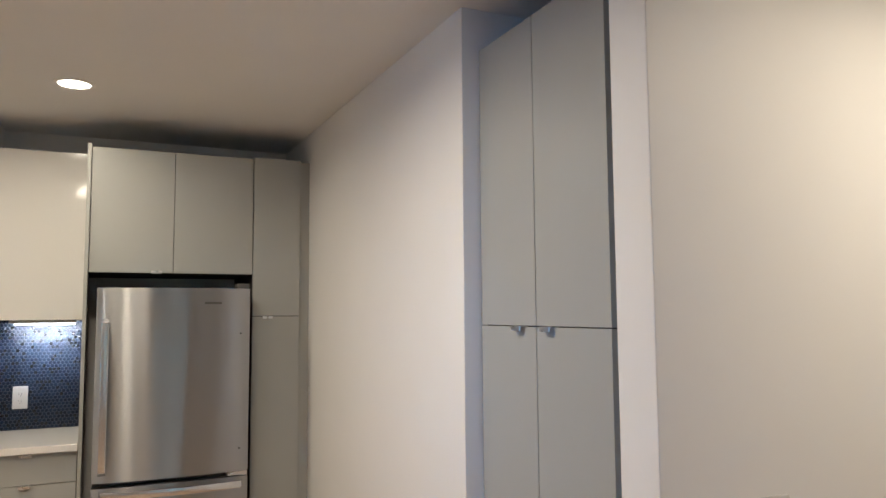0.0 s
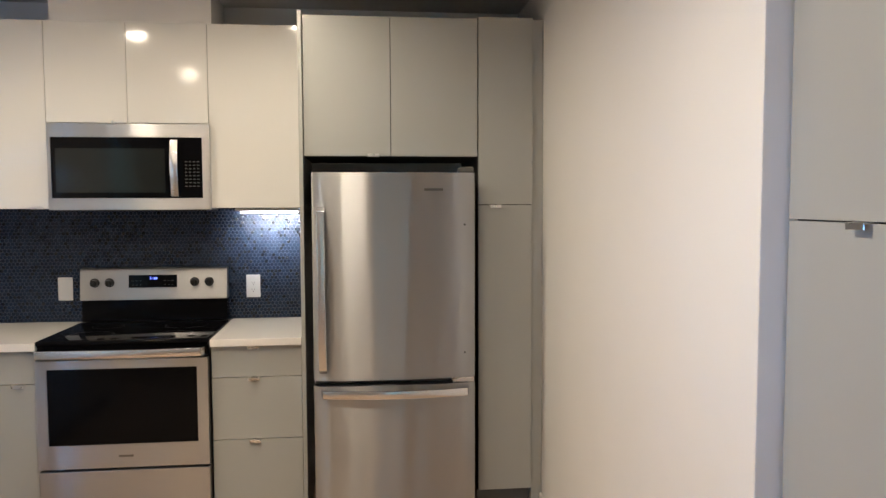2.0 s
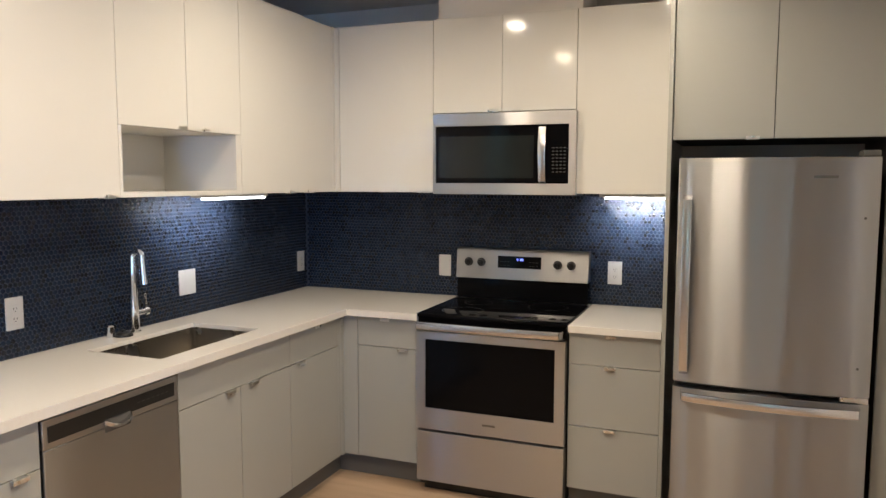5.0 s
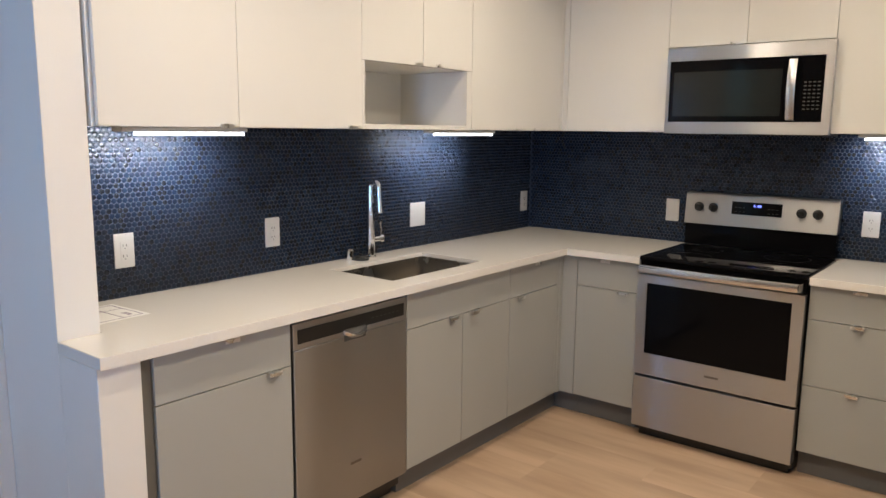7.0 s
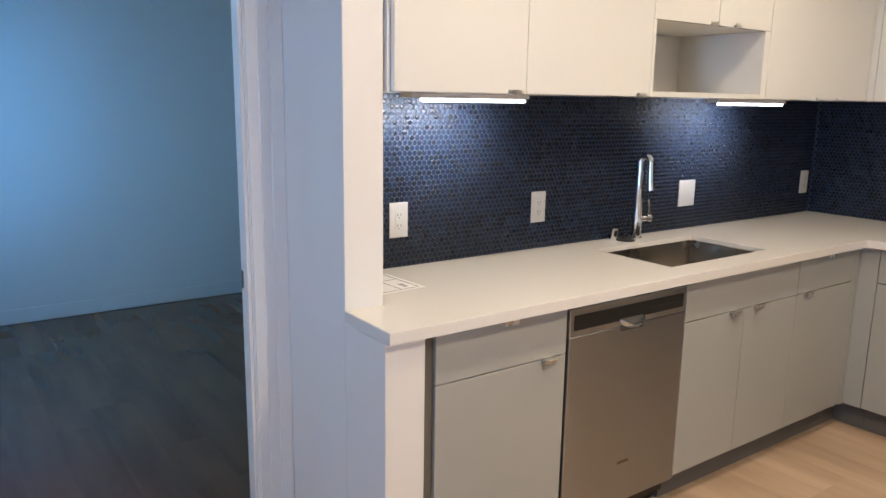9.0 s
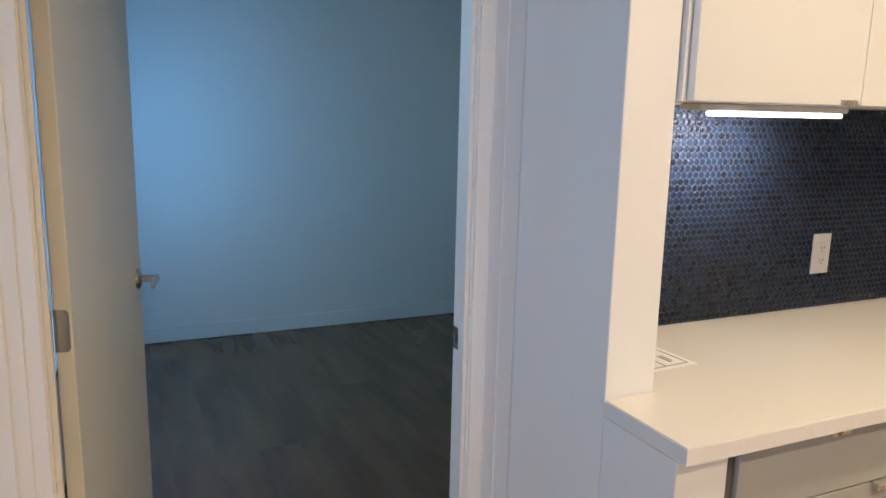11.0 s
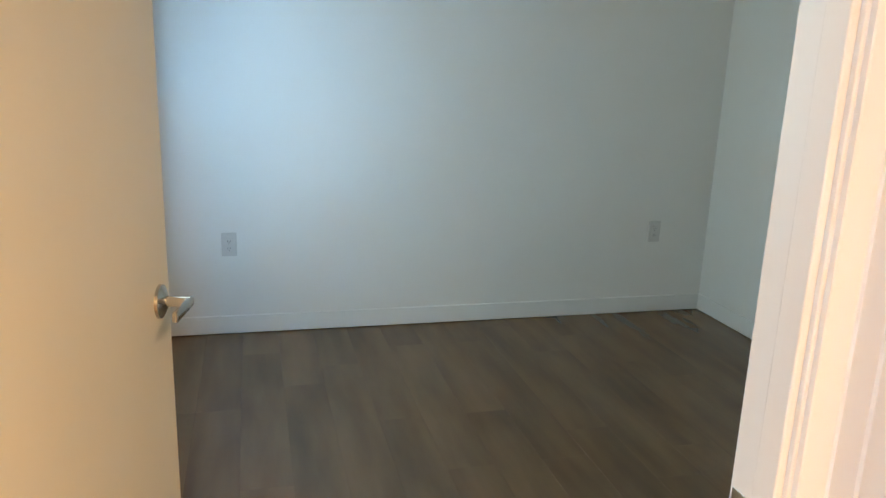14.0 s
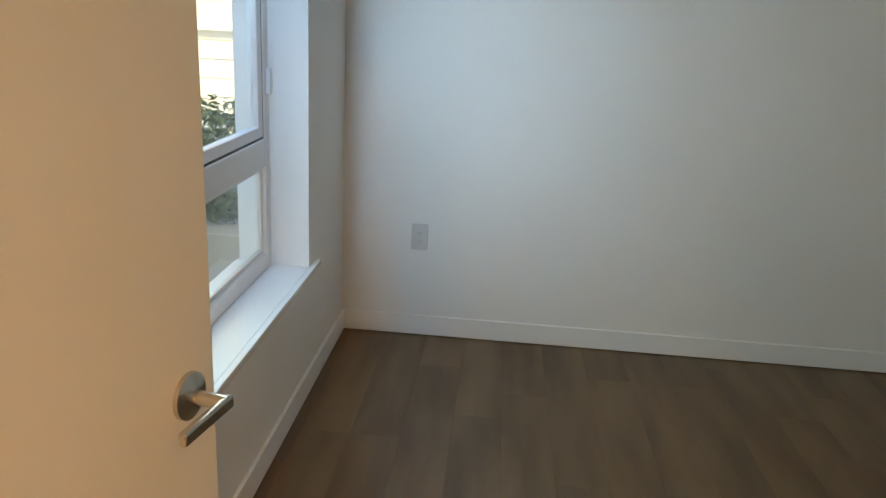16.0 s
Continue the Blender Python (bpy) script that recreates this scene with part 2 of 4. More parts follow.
structure(block("wall_alcove_south", 3.40, 5.60, -3.515, -3.383, 0, H, PAINT, bevel=0.003), "white painted wall beside the alcove")
structure(block("wall_living_east", 5.50, 5.60, -8.3, -3.515, 0, H, PAINT), "white painted living room wall")
structure(blocks("wall_living_south", [(0, 2.7, -8.3, -8.2, 0, H), (3.7, 5.5, -8.3, -8.2, 0, H), (2.7, 3.7, -8.3, -8.2, 0, 0.5), (2.7, 3.7, -8.3, -8.2, 2.3, H)], PAINT), "white painted living room wall with an opening for an assumed window")
BW, BE, BS, BN = -3.28, -0.085, -4.283, -1.141
WX0, WX1, WZ0, WZ1 = -2.665, -1.30, 0.515, 2.25
structure(block("wall_bedroom_west", BW - 0.12, BW, BS - 0.19, BN + 0.1, 0, H, PAINT), "white painted bedroom wall")
structure(block("wall_bedroom_north", BW, BE, BN, BN + 0.1, 0, H, PAINT), "white painted bedroom wall")
structure(blocks("wall_bedroom_south", [(BW, WX0, BS - 0.19, BS, 0, H), (WX1, BE, BS - 0.19, BS, 0, H), (WX0, WX1, BS - 0.19, BS, 0, WZ0 - 0.026), (WX0, WX1, BS - 0.19, BS, WZ1, H)], PAINT), "white painted wall with a deep window opening")
structure(blocks("ceiling", [(-0.085, 5.6, -8.3, 0.12, H, H + 0.12), (-3.4, -0.085, BS - 0.19, BN + 0.1, H, H + 0.12)], CEILING_PAINT), "flat off-white painted ceiling")
floor = structure(blocks("floor", [(-0.085, 5.6, -8.3, 0.12, -0.12, -0.008), (-3.4, -0.085, BS - 0.19, BN + 0.1, -0.12, -0.008)], SUBFLOOR), "warm grey-brown wood plank floor")
structure(blocks("wall_exterior", [(-10.5, -3.4, BS - 0.19, BS + 0.4, -0.3, 6), (-3.4, 5.6, BS - 0.19, BS + 0.4, H + 0.13, 6)], STUCCO), "pale outer wall of the apartment building")
structure(block("wall_chase", 1.04, 1.797, -0.352, -0.0, 2.424, H, PAINT), "white boxed-in duct above the microwave cabinet")

# baseboards with a small top edge
def baseboard(x0, x1, y0, y1):
    bm = bmesh.new()
    add_box(bm, x0, x1, y0, y1, 0.003, 0.10, 0.003, 2)
    return structure(finish("baseboard", bm, TRIM), "white painted flat baseboard")


T = 0.013
baseboard(BW, BW + T, BS, BN)
baseboard(BW + T, BE, BN - T, BN)
baseboard(BW + T, BE, BS, BS + T)
baseboard(BE - T, BE, -3.14, BN - T)
baseboard(3.40 - T, 3.40, -2.585, -0.60)
baseboard(3.40, 5.5, -3.515 - T, -3.515)
baseboard(0.0, T, -8.2, -4.31)

# ---- bedroom doorway: jambs, stops, casing ----
JN, JS, DH = -3.262, -4.180, 2.058
jamb = structure(blocks("trim_door_jamb", [(-0.087, 0.002, JN, JN + 0.017, 0, DH + 0.017), (-0.087, 0.002, JS - 0.017, JS, 0, DH + 0.017), (-0.087, 0.002, JS, JN, DH, DH + 0.017)], TRIM, bevel=0.0015), "white painted door jamb")
structure(blocks("trim_door_stop", [(-0.038, -0.004, JN - 0.011, JN, 0, DH), (-0.038, -0.004, JS, JS + 0.011, 0, DH), (-0.038, -0.004, JS + 0.011, JN - 0.011, DH - 0.011, DH)], TRIM, bevel=0.002), "white painted door stop")


def casing(face, out, n0, n1, s0, s1):
    """Stepped casing round the doorway on the wall plane x = face; out: +1 or -1."""
    profile = ((0.0, 0.0), (0.0, 0.009), (0.02, 0.010), (0.30, 0.010), (0.315, 0.0135), (0.60, 0.0135), (0.615, 0.018), (0.97, 0.018), (1.0, 0.016), (1.0, 0.0))
    bm = bmesh.new()
    lines = []
    for a, t in profile:
        yn, ys, top = n0 + a * (n1 - n0), s0 - a * (s0 - s1), DH + 0.006 + a * 0.09
        lines.append([bm.verts.new((face + out * t, y, z)) for y, z in ((yn, 0), (yn, top), (ys, top), (ys, 0))])
    for p, q in zip(lines, lines[1:]):
        for k in range(3):
            bm.faces.new((p[k], p[k + 1], q[k + 1], q[k]))
    return structure(finish("trim_door_casing", bm, TRIM), "white painted stepped door casing")


casing(0.0, 1, JN + 0.005, -3.1425, JS - 0.005, JS - 0.105)
casing(-0.085, -1, JN + 0.006, JN + 0.095, JS - 0.006, JS - 0.09)

strike = thing("strike_plate", -0.063, JN, 0.925, "satin nickel strike plate on the white door jamb", "strike plate")
bm = bmesh.new()
add_box(bm, -0.082, -0.046, JN - 0.0018, JN - 0.0002, 0.895, 0.953, 0.0006, 1)
finish("plate", bm, SATIN, strike)
block("latch_hole", -0.069, -0.057, JN - 0.0026, JN - 0.0019, 0.912, 0.936, SLOT, strike)

# ---- bedroom door, open into the room ----
HX, HY, FX, FY = -0.114, -4.136, -0.950, -3.970
LEN = math.hypot(FX - HX, FY - HY)
door = thing("door", HX, HY, 0, "cream-white flush bedroom door standing open, satin lever handle", "door")
door.rotation_euler = (0, 0, math.atan2(FY - HY, FX - HX))


def door_part(name, bm, mat, smooth=False, parent=None):
    ob = finish(name, bm, mat, None, smooth)
    ob.parent = parent or door
    return ob


# local x runs from hinge to free edge, local -y is the face towards the opening
bm = bmesh.new()
add_box(bm, 0, LEN, 0.0, 0.036, 0.012, 2.045, 0.0022, 2)
leaf = door_part("leaf", bm, DOOR_PAINT)
for hz in (0.23, 1.022, 1.80):
    bm = bmesh.new()
    outline = [(0.036, -0.046), (0.036, 0.046)]
    for cz, a0 in ((0.036, 90), (-0.036, 180)):
        for k in range(6):
            a = radians(a0 + 18 * k)
            outline.append((0.0155 + 0.0105 * math.cos(a), cz + 0.010 * math.sin(a)))
    lo = [bm.verts.new((0.0004, y, hz + z)) for y, z in outline]
    hi = [bm.verts.new((-0.0016, y, hz + z)) for y, z in outline]
    for k in range(len(outline)):
        k2 = (k + 1) % len(outline)
        bm.faces.new((lo[k], lo[k2], hi[k2], hi[k]))
    bm.faces.new(lo)
    bm.faces.new(hi)
    add_tube(bm, (-0.004, 0.043, hz - 0.046), (-0.004, 0.043, hz + 0.046), 0.0055, n=14)
    for k in (-0.03, 0.0, 0.03):
        add_tube(bm, (-0.0016, 0.018 + (0.006 if k else -0.004), hz + k), (-0.0024, 0.018 + (0.006 if k else -0.004), hz + k), 0.0035, n=10)
    door_part("hinge", bm, SATIN)
for side in (-1, 1):
    face = 0.0 if side < 0 else 0.036
    u, z = LEN - 0.062, 0.953
    bm = bmesh.new()
    add_tube(bm, (u, face, z), (u, face + side * 0.006, z), 0.034, 0.033, n=40)
    add_tube(bm, (u, face + side * 0.006, z), (u, face + side * 0.014, z), 0.033, 0.016, n=40)
    add_tube(bm, (u, face + side * 0.014, z), (u, face + side * 0.060, z), 0.0105, n=24)
    ya, yb = sorted((face + side * 0.052, face + side * 0.064))
    add_box(bm, u - 0.098, u + 0.011, ya, yb, z - 0.0095, z + 0.0095, 0.0035, 3)
    door_part("lever_handle", bm, SATIN, smooth=True)

# ---- bedroom window ----
win = structure(thing("window_1", (WX0 + WX1) / 2, BS - 0.17, WZ0, "", ""), "white vinyl window with a fixed lower pane and casement above")
YF0, YF1 = BS - 0.19, BS - 0.145
FR = 0.05
blocks("frame", [(WX0, WX0 + FR, YF0, YF1, WZ0, WZ1), (WX1 - FR, WX1, YF0, YF1, WZ0, WZ1), (WX0 + FR, WX1 - FR, YF0, YF1, WZ0, WZ0 + 0.06), (WX0 + FR, WX1 - FR, YF0, YF1, WZ1 - FR, WZ1), (WX0 + FR, WX1 - FR, YF0, YF1, 0.905, 1.005)], VINYL, win, bevel=0.004)
blocks("glazing_bead", [(WX0 + FR, WX0 + FR + 0.016, YF0 + 0.008, YF1 - 0.014, WZ0 + 0.06, 0.905), (WX1 - FR - 0.016, WX1 - FR, YF0 + 0.008, YF1 - 0.014, WZ0 + 0.06, 0.905), (WX0 + FR + 0.016, WX1 - FR - 0.016, YF0 + 0.008, YF1 - 0.014, WZ0 + 0.06, WZ0 + 0.076), (WX0 + FR + 0.016, WX1 - FR - 0.016, YF0 + 0.008, YF1 - 0.014, 0.889, 0.905)], VINYL, win, bevel=0.003)
blocks("gasket", [(WX0 + FR, WX0 + FR + 0.006, YF0 + 0.005, YF1 - 0.006, 1.005, WZ1 - FR), (WX0 + FR + 0.006, WX1 - FR, YF0 + 0.005, YF1 - 0.006, 1.005, 1.011)], BLACK, win)
blocks("sash", [(WX0 + FR + 0.008, WX0 + FR + 0.055, YF0 + 0.004, YF1 - 0.004, 1.013, WZ1 - FR - 0.004), (WX1 - FR - 0.055, WX1 - FR - 0.004, YF0 + 0.004, YF1 - 0.004, 1.013, WZ1 - FR - 0.004), (WX0 + FR + 0.055, WX1 - FR - 0.055, YF0 + 0.004, YF1 - 0.004, 1.013, 1.052), (WX0 + FR + 0.055, WX1 - FR - 0.055, YF0 + 0.004, YF1 - 0.004, WZ1 - FR - 0.045, WZ1 - FR - 0.004)], VINYL, win, bevel=0.004)
for z0, z1, inset in ((WZ0 + 0.07, 0.895, 0.012), (1.046, WZ1 - FR - 0.04, 0.05)):
    p = block("pane", WX0 + FR + inset, WX1 - FR - inset, YF0 + 0.018, YF0 + 0.023, z0, z1, glass, win)
    p.visible_shadow = False
block("latch", WX0 + 0.012, WX0 + 0.034, YF1, YF1 + 0.016, 1.16, 1.25, VINYL, win, bevel=0.004)
block("sill", WX0 - 0.115, WX1 + 0.115, BS - 0.0, BS + 0.022, WZ0 - 0.026, WZ0, SILL_PAINT, win, bevel=0.003)
block("sill_board", WX0, WX1, YF1, BS, WZ0 - 0.026, WZ0, SILL_PAINT, win)

# outer jambs and sill of the bedroom window
YX = BS - 0.192
structure(blocks("trim_window_outer", [(WX0 - 0.10, WX0 + 0.022, YX - 0.075, YX, WZ0 - 0.08, WZ1 + 0.08), (WX1 - 0.022, WX1 + 0.10, YX - 0.075, YX, WZ0 - 0.08, WZ1 + 0.08), (WX0 + 0.022, WX1 - 0.022, YX - 0.085, YX, WZ0 - 0.08, WZ0 + 0.02)], VINYL, bevel=0.003), "white outer window trim")

# assumed living room windows, unseen behind the walker, added for the two bluish lamps
def assumed_living_window(name, place):
    """place maps (along the wall, through the wall, up) ranges to a box."""
    c = place(0.5, 0.5, 0.035, 0.035, 0.5, 0.5)
    w = structure(thing(name, c[0], c[2], 0.5, "", ""), "assumed, unseen living room window with a white vinyl frame")
    blocks("frame", [place(0, 0.05, 0, 0.07, 0.5, 2.3), place(0.95, 1.0, 0, 0.07, 0.5, 2.3), place(0.05, 0.95, 0, 0.07, 0.5, 0.55), place(0.05, 0.95, 0, 0.07, 2.25, 2.3)], VINYL, w)
    p = block("pane", *place(0.05, 0.95, 0.032, 0.038, 0.55, 2.25), glass, w)
    p.visible_shadow = False


assumed_living_window("window_assumed_2", lambda a0, a1, d0, d1, z0, z1: (2.7 + a0, 2.7 + a1, -8.285 + d0, -8.285 + d1, z0, z1))
assumed_living_window("window_assumed_3", lambda a0, a1, d0, d1, z0, z1: (-0.08 + d0, -0.08 + d1, -5.5 + a0, -5.5 + a1, z0, z1))


# ---- small fittings ----
def socket(name, x, y, z, facing, slots="duplex", w=0.075, h=0.124, label="white plastic duplex socket plate on the wall"):
    """A plate on a wall; facing: the wall's outward axis."""
    e = thing(name, x, y, z, label, "socket", "wall sockets")
    q = {"+x": 90, "-y": 0, "-x": -90}[facing]
    e.rotation_euler = (0, 0, radians(q))
    bm = bmesh.new()
    add_box(bm, -w / 2, w / 2, -0.006, 0.0, -h / 2, h / 2, 0.0028, 2)
    finish("plate", bm, PLATE).parent = e
    if slots != "blank":
        bm = bmesh.new()
        add_box(bm, -0.0165, 0.0165, -0.0085, -0.006, -0.034, 0.034, 0.0015, 1)
        if w > 0.1:
            bm.free()
            bm = bmesh.new()
            for c in (-0.023, 0.023):
                add_box(bm, c - 0.0165, c + 0.0165, -0.0085, -0.006, -0.034, 0.034, 0.0015, 1)
        finish("insert", bm, PLATE).parent = e
        bm = bmesh.new()
        c = 0.023 if w > 0.1 else 0.0
        for zz in (-0.019, 0.019):
            for xx in (-0.0065, 0.0065):
                add_box(bm, c + xx - 0.0012, c + xx + 0.0012, -0.0092, -0.0084, zz - 0.004, zz + 0.004)
            add_tube(bm, (c, -0.0084, zz - 0.0105), (c, -0.0092, zz - 0.0105), 0.0022, n=8)
        tagged(finish("slot", bm, SLOT), kind="stuff").parent = e
    return e


def downlight(x, y):
    e = thing("downlight", x, y, H, "round recessed ceiling downlight, switched on", "ceiling light", "ceiling downlights")
    bm = bmesh.new()
    n, prof = 40, ((0.088, 0.0), (0.088, -0.004), (0.080, -0.008), (0.070, -0.006), (0.066, 0.0))
    rings = [[bm.verts.new((x + r * math.cos(2 * math.pi * k / n), y + r * math.sin(2 * math.pi * k / n), H + z)) for k in range(n)] for r, z in prof]
    for r0, r1 in zip(rings, rings[1:]):
        for k in range(n):
            bm.faces.new((r0[k], r0[(k + 1) % n], r1[(k + 1) % n], r1[k]))
    finish("trim_ring", bm, TRIM, e, True)
    bm = bmesh.new()
    add_tube(bm, (x, y, H - 0.004), (x, y, H - 0.001), 0.068, n=40)
    finish("lens", bm, DISC_GLOW, e)
    return e


for lx, ly in DOWNLIGHTS:
    downlight(lx, ly)

# ---- kitchen cabinets ----
def north(a0, a1, d0, d1, z0, z1):
    return (a0, a1, -d1, -d0, z0, z1)


def west(a0, a1, d0, d1, z0, z1):
    return (d0, d1, a0, a1, z0, z1)


def east(a0, a1, d0, d1, z0, z1):
    return (4.06 - d1, 4.06 - d0, a0, a1, z0, z1)


def pull(run, parent, a, d, z, up=False):
    """A small folded aluminium edge pull, on a top edge (or a bottom edge with up)."""
    bm = bmesh.new()
    w = 0.027
    s = -1 if up else 1
    zs = lambda p, q: sorted((z + s * p, z + s * q))
    add_box(bm, *run(a - w, a + w, d - 0.012, d + 0.019, *zs(0.0, 0.0022)), 0.0006, 1)
    add_box(bm, *run(a - w, a + w, d + 0.0165, d + 0.019, *zs(-0.012, 0.0)), 0.0006, 1)
    return finish("edge_pull", bm, ALU, parent)


def cabinet(run, name, a0, a1, depth, z0, z1, fronts, mat, label, kick=0.0, body=None, group="kitchen cabinets"):
    """fronts: (kind, a0, a1, z0, z1, [pull positions], pull at the bottom)."""
    b = run(a0, a1, 0.004, depth - 0.022, z0 + kick, z1)
    e = thing(name, (b[0] + b[1]) / 2, (b[2] + b[3]) / 2, z0, label, "cabinet", group)
    # unless a body is given, near-black stands for the shade between fronts
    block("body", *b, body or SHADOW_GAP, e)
    if kick:
        block("toe_kick", *run(a0, a1, 0.004, depth - 0.060, z0, z0 + kick), KICK, e)
    g = 0.0010 if mat is GLOSS_WHITE else 0.0018
    for kind, fa0, fa1, fz0, fz1, pulls, low in fronts:
        f = block(kind, *run(fa0 + g, fa1 - g, depth - 0.020, depth, fz0 + g, fz1 - g), mat, e, bevel=0.0012)
        for pa in pulls:
            pull(run, f, pa, depth, fz0 if low else fz1 - g, low)
    return e


DX, DY = 0.600, 0.610
# run along the sink wall
# first body dark grey: a weaker painted shade in its gaps
cabinet(west, "base_cabinet", -2.972, -2.467, DX, 0, 0.880, [("drawer_front", -2.972, -2.467, 0.720, 0.872, [-2.711], False), ("door", -2.972, -2.467, 0.118, 0.720, [-2.545], False)], GREY, "grey laminate base cabinet with one drawer over a door", 0.115, body=KICK)
cabinet(west, "sink_base_cabinet", -1.870, -1.119, DX, 0, 0.690, [("false_front", -1.870, -1.119, 0.720, 0.872, [], False), ("door", -1.870, -1.494, 0.118, 0.720, [-1.572], False), ("door", -1.494, -1.119, 0.118, 0.720, [-1.414], False)], GREY, "grey laminate sink cabinet with two doors under a plain panel", 0.115)
cabinet(west, "base_cabinet", -1.119, -0.640, DX, 0, 0.880, [("drawer_front", -1.119, -0.668, 0.720, 0.872, [-0.893], False), ("door", -1.119, -0.668, 0.118, 0.720, [-1.035], False)], GREY, "grey laminate corner base cabinet with drawer and door", 0.115)
filler = thing("corner_filler", 0.3, -0.3, 0, "grey laminate corner filler between two base cabinets", "cabinet", "kitchen cabinets")
block("body", 0.004, 0.60, -0.638, -0.004, 0.115, 0.880, GREY, filler)
blocks("panel", [(0.581, 0.599, -0.6665, -0.6385, 0.119, 0.871), (0.6005, 0.6835, -0.608, -0.589, 0.119, 0.871)], GREY, filler, bevel=0.001)
blocks("toe_kick", [(0.004, 0.540, -0.6385, -0.004, 0, 0.115), (0.540, 0.685, -0.550, -0.004, 0, 0.115)], KICK, filler)
end = thing("end_filler", 0.29, -2.994, 0, "dark grey filler strip beside the half wall", "cabinet")
block("panel", 0.30, 0.588, -3.0155, -2.9735, 0.0, 0.880, KICK, end)
# run along the back wall
cabinet(north, "base_cabinet", 0.686, 1.036, DY, 0, 0.880, [("drawer_front", 0.686, 1.036, 0.722, 0.874, [0.852], False), ("door", 0.686, 1.036, 0.120, 0.722, [0.952], False)], GREY, "grey laminate base cabinet with one drawer over a door", 0.115)
cabinet(north, "drawer_cabinet", 1.810, 2.231, DY, 0, 0.880, [("drawer_front", 1.810, 2.231, 0.727, 0.876, [2.006], False), ("drawer_front", 1.810, 2.231, 0.429, 0.727, [2.006], False), ("drawer_front", 1.810, 2.231, 0.120, 0.429, [2.009], False)], GREY, "grey laminate base cabinet with three drawers", 0.115)
panel = thing("refrigerator_side_panel", 2.241, -0.31, 0, "tall grey laminate side panel beside the refrigerator", "cabinet panel")
block("panel", 2.233, 2.251, -0.640, -0.004, 0, 2.428, GREY, panel, bevel=0.001)
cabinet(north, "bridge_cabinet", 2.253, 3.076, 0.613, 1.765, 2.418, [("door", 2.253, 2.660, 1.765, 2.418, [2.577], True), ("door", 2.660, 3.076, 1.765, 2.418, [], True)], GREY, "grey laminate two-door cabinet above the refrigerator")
cabinet(north, "pantry_cabinet", 3.078, 3.345, 0.613, 0, 2.428, [("door", 3.078, 3.345, 1.535, 2.428, [], True), ("door", 3.078, 3.345, 0.128, 1.535, [3.161], False)], GREY, "tall narrow grey laminate pantry cabinet", 0.12)
filler2 = thing("wall_filler", 3.372, -0.3, 0, "grey laminate filler strip against the wall", "cabinet panel")
block("panel", 3.3465, 3.3985, -0.598, -0.004, 0.0, 2.420, GREY, filler2)
# wall cabinets, gloss white
UX, UY, UZ0, UZ1 = 0.426, 0.366, 1.523, 2.422
cabinet(west, "wall_cabinet", -3.009, -2.520, UX, UZ0, UZ1, [("door", -3.000, -2.520, UZ0, UZ1, [-2.58], True)], GLOSS_WHITE, "gloss white wall cabinet with one door", body=CARCASS)
cabinet(west, "wall_cabinet", -2.519, -1.940, UX, UZ0, UZ1, [("door", -2.520, -1.940, UZ0, UZ1, [-2.005], True)], GLOSS_WHITE, "gloss white wall cabinet with one door", body=CARCASS)
niche = thing("niche_cabinet", 0.2, -1.58, UZ0, "gloss white wall cabinet with an open shelf below two doors", "cabinet", "kitchen cabinets")
block("body", 0.004, UX - 0.022, -1.939, -1.220, 1.790, UZ1, CARCASS, niche)
blocks("shelf_box", [(0.004, UX - 0.001, -1.939, -1.923, UZ0, 1.789), (0.004, UX - 0.001, -1.256, -1.220, UZ0, 1.789), (0.004, 0.016, -1.922, -1.257, UZ0, 1.789), (0.016, UX - 0.001, -1.922, -1.257, UZ0, UZ0 + 0.019)], GLOSS_WHITE, niche)
for a0, a1, pa in ((-1.940, -1.570, -1.615), (-1.570, -1.219, -1.475)):
    f = block("door", UX - 0.020, UX, a0 + 0.0016, a1 - 0.0016, 1.790, UZ1 - 0.0016, GLOSS_WHITE, niche, bevel=0.0012)
    pull(west, f, pa, UX, 1.790, True)
cabinet(west, "wall_cabinet", -1.2185, -0.390, UX, UZ0, UZ1, [("door", -1.2185, -0.398, UZ0, UZ1, [-0.83, -0.66], True)], GLOSS_WHITE, "gloss white corner wall cabinet", body=CARCASS)
corner = thing("corner_wall_filler", 0.2, -0.2, UZ0, "gloss white filler in the wall cabinets' corner", "cabinet", "kitchen cabinets")
block("body", 0.004, 0.400, -0.388, -0.004, UZ0, UZ1, CARCASS, corner)
blocks("panel", [(0.406, 0.426, -0.397, -0.368, UZ0, UZ1), (0.406, 0.452, -0.3665, -0.3465, UZ0, UZ1)], GLOSS_WHITE, corner, bevel=0.001)
cabinet(north, "wall_cabinet", 0.428, 1.016, UY, UZ0, UZ1, [("door", 0.454, 1.016, UZ0, UZ1, [0.965], True)], GLOSS_WHITE, "gloss white wall cabinet with one door", body=CARCASS)
cabinet(north, "wall_cabinet", 1.018, 1.776, UY, 1.935, UZ1, [("door", 1.016, 1.394, 1.937, UZ1, [1.35], True), ("door", 1.394, 1.776, 1.937, UZ1, [1.47], True)], GLOSS_WHITE, "short gloss white wall cabinet above the microwave", body=CARCASS)
cabinet(north, "wall_cabinet", 1.778, 2.231, UY, UZ0, UZ1, [("door", 1.777, 2.2305, UZ0, UZ1, [], True)], GLOSS_WHITE, "gloss white wall cabinet with one door", body=CARCASS)
# tall cabinet in the alcove
AX = 4.06 - 3.463
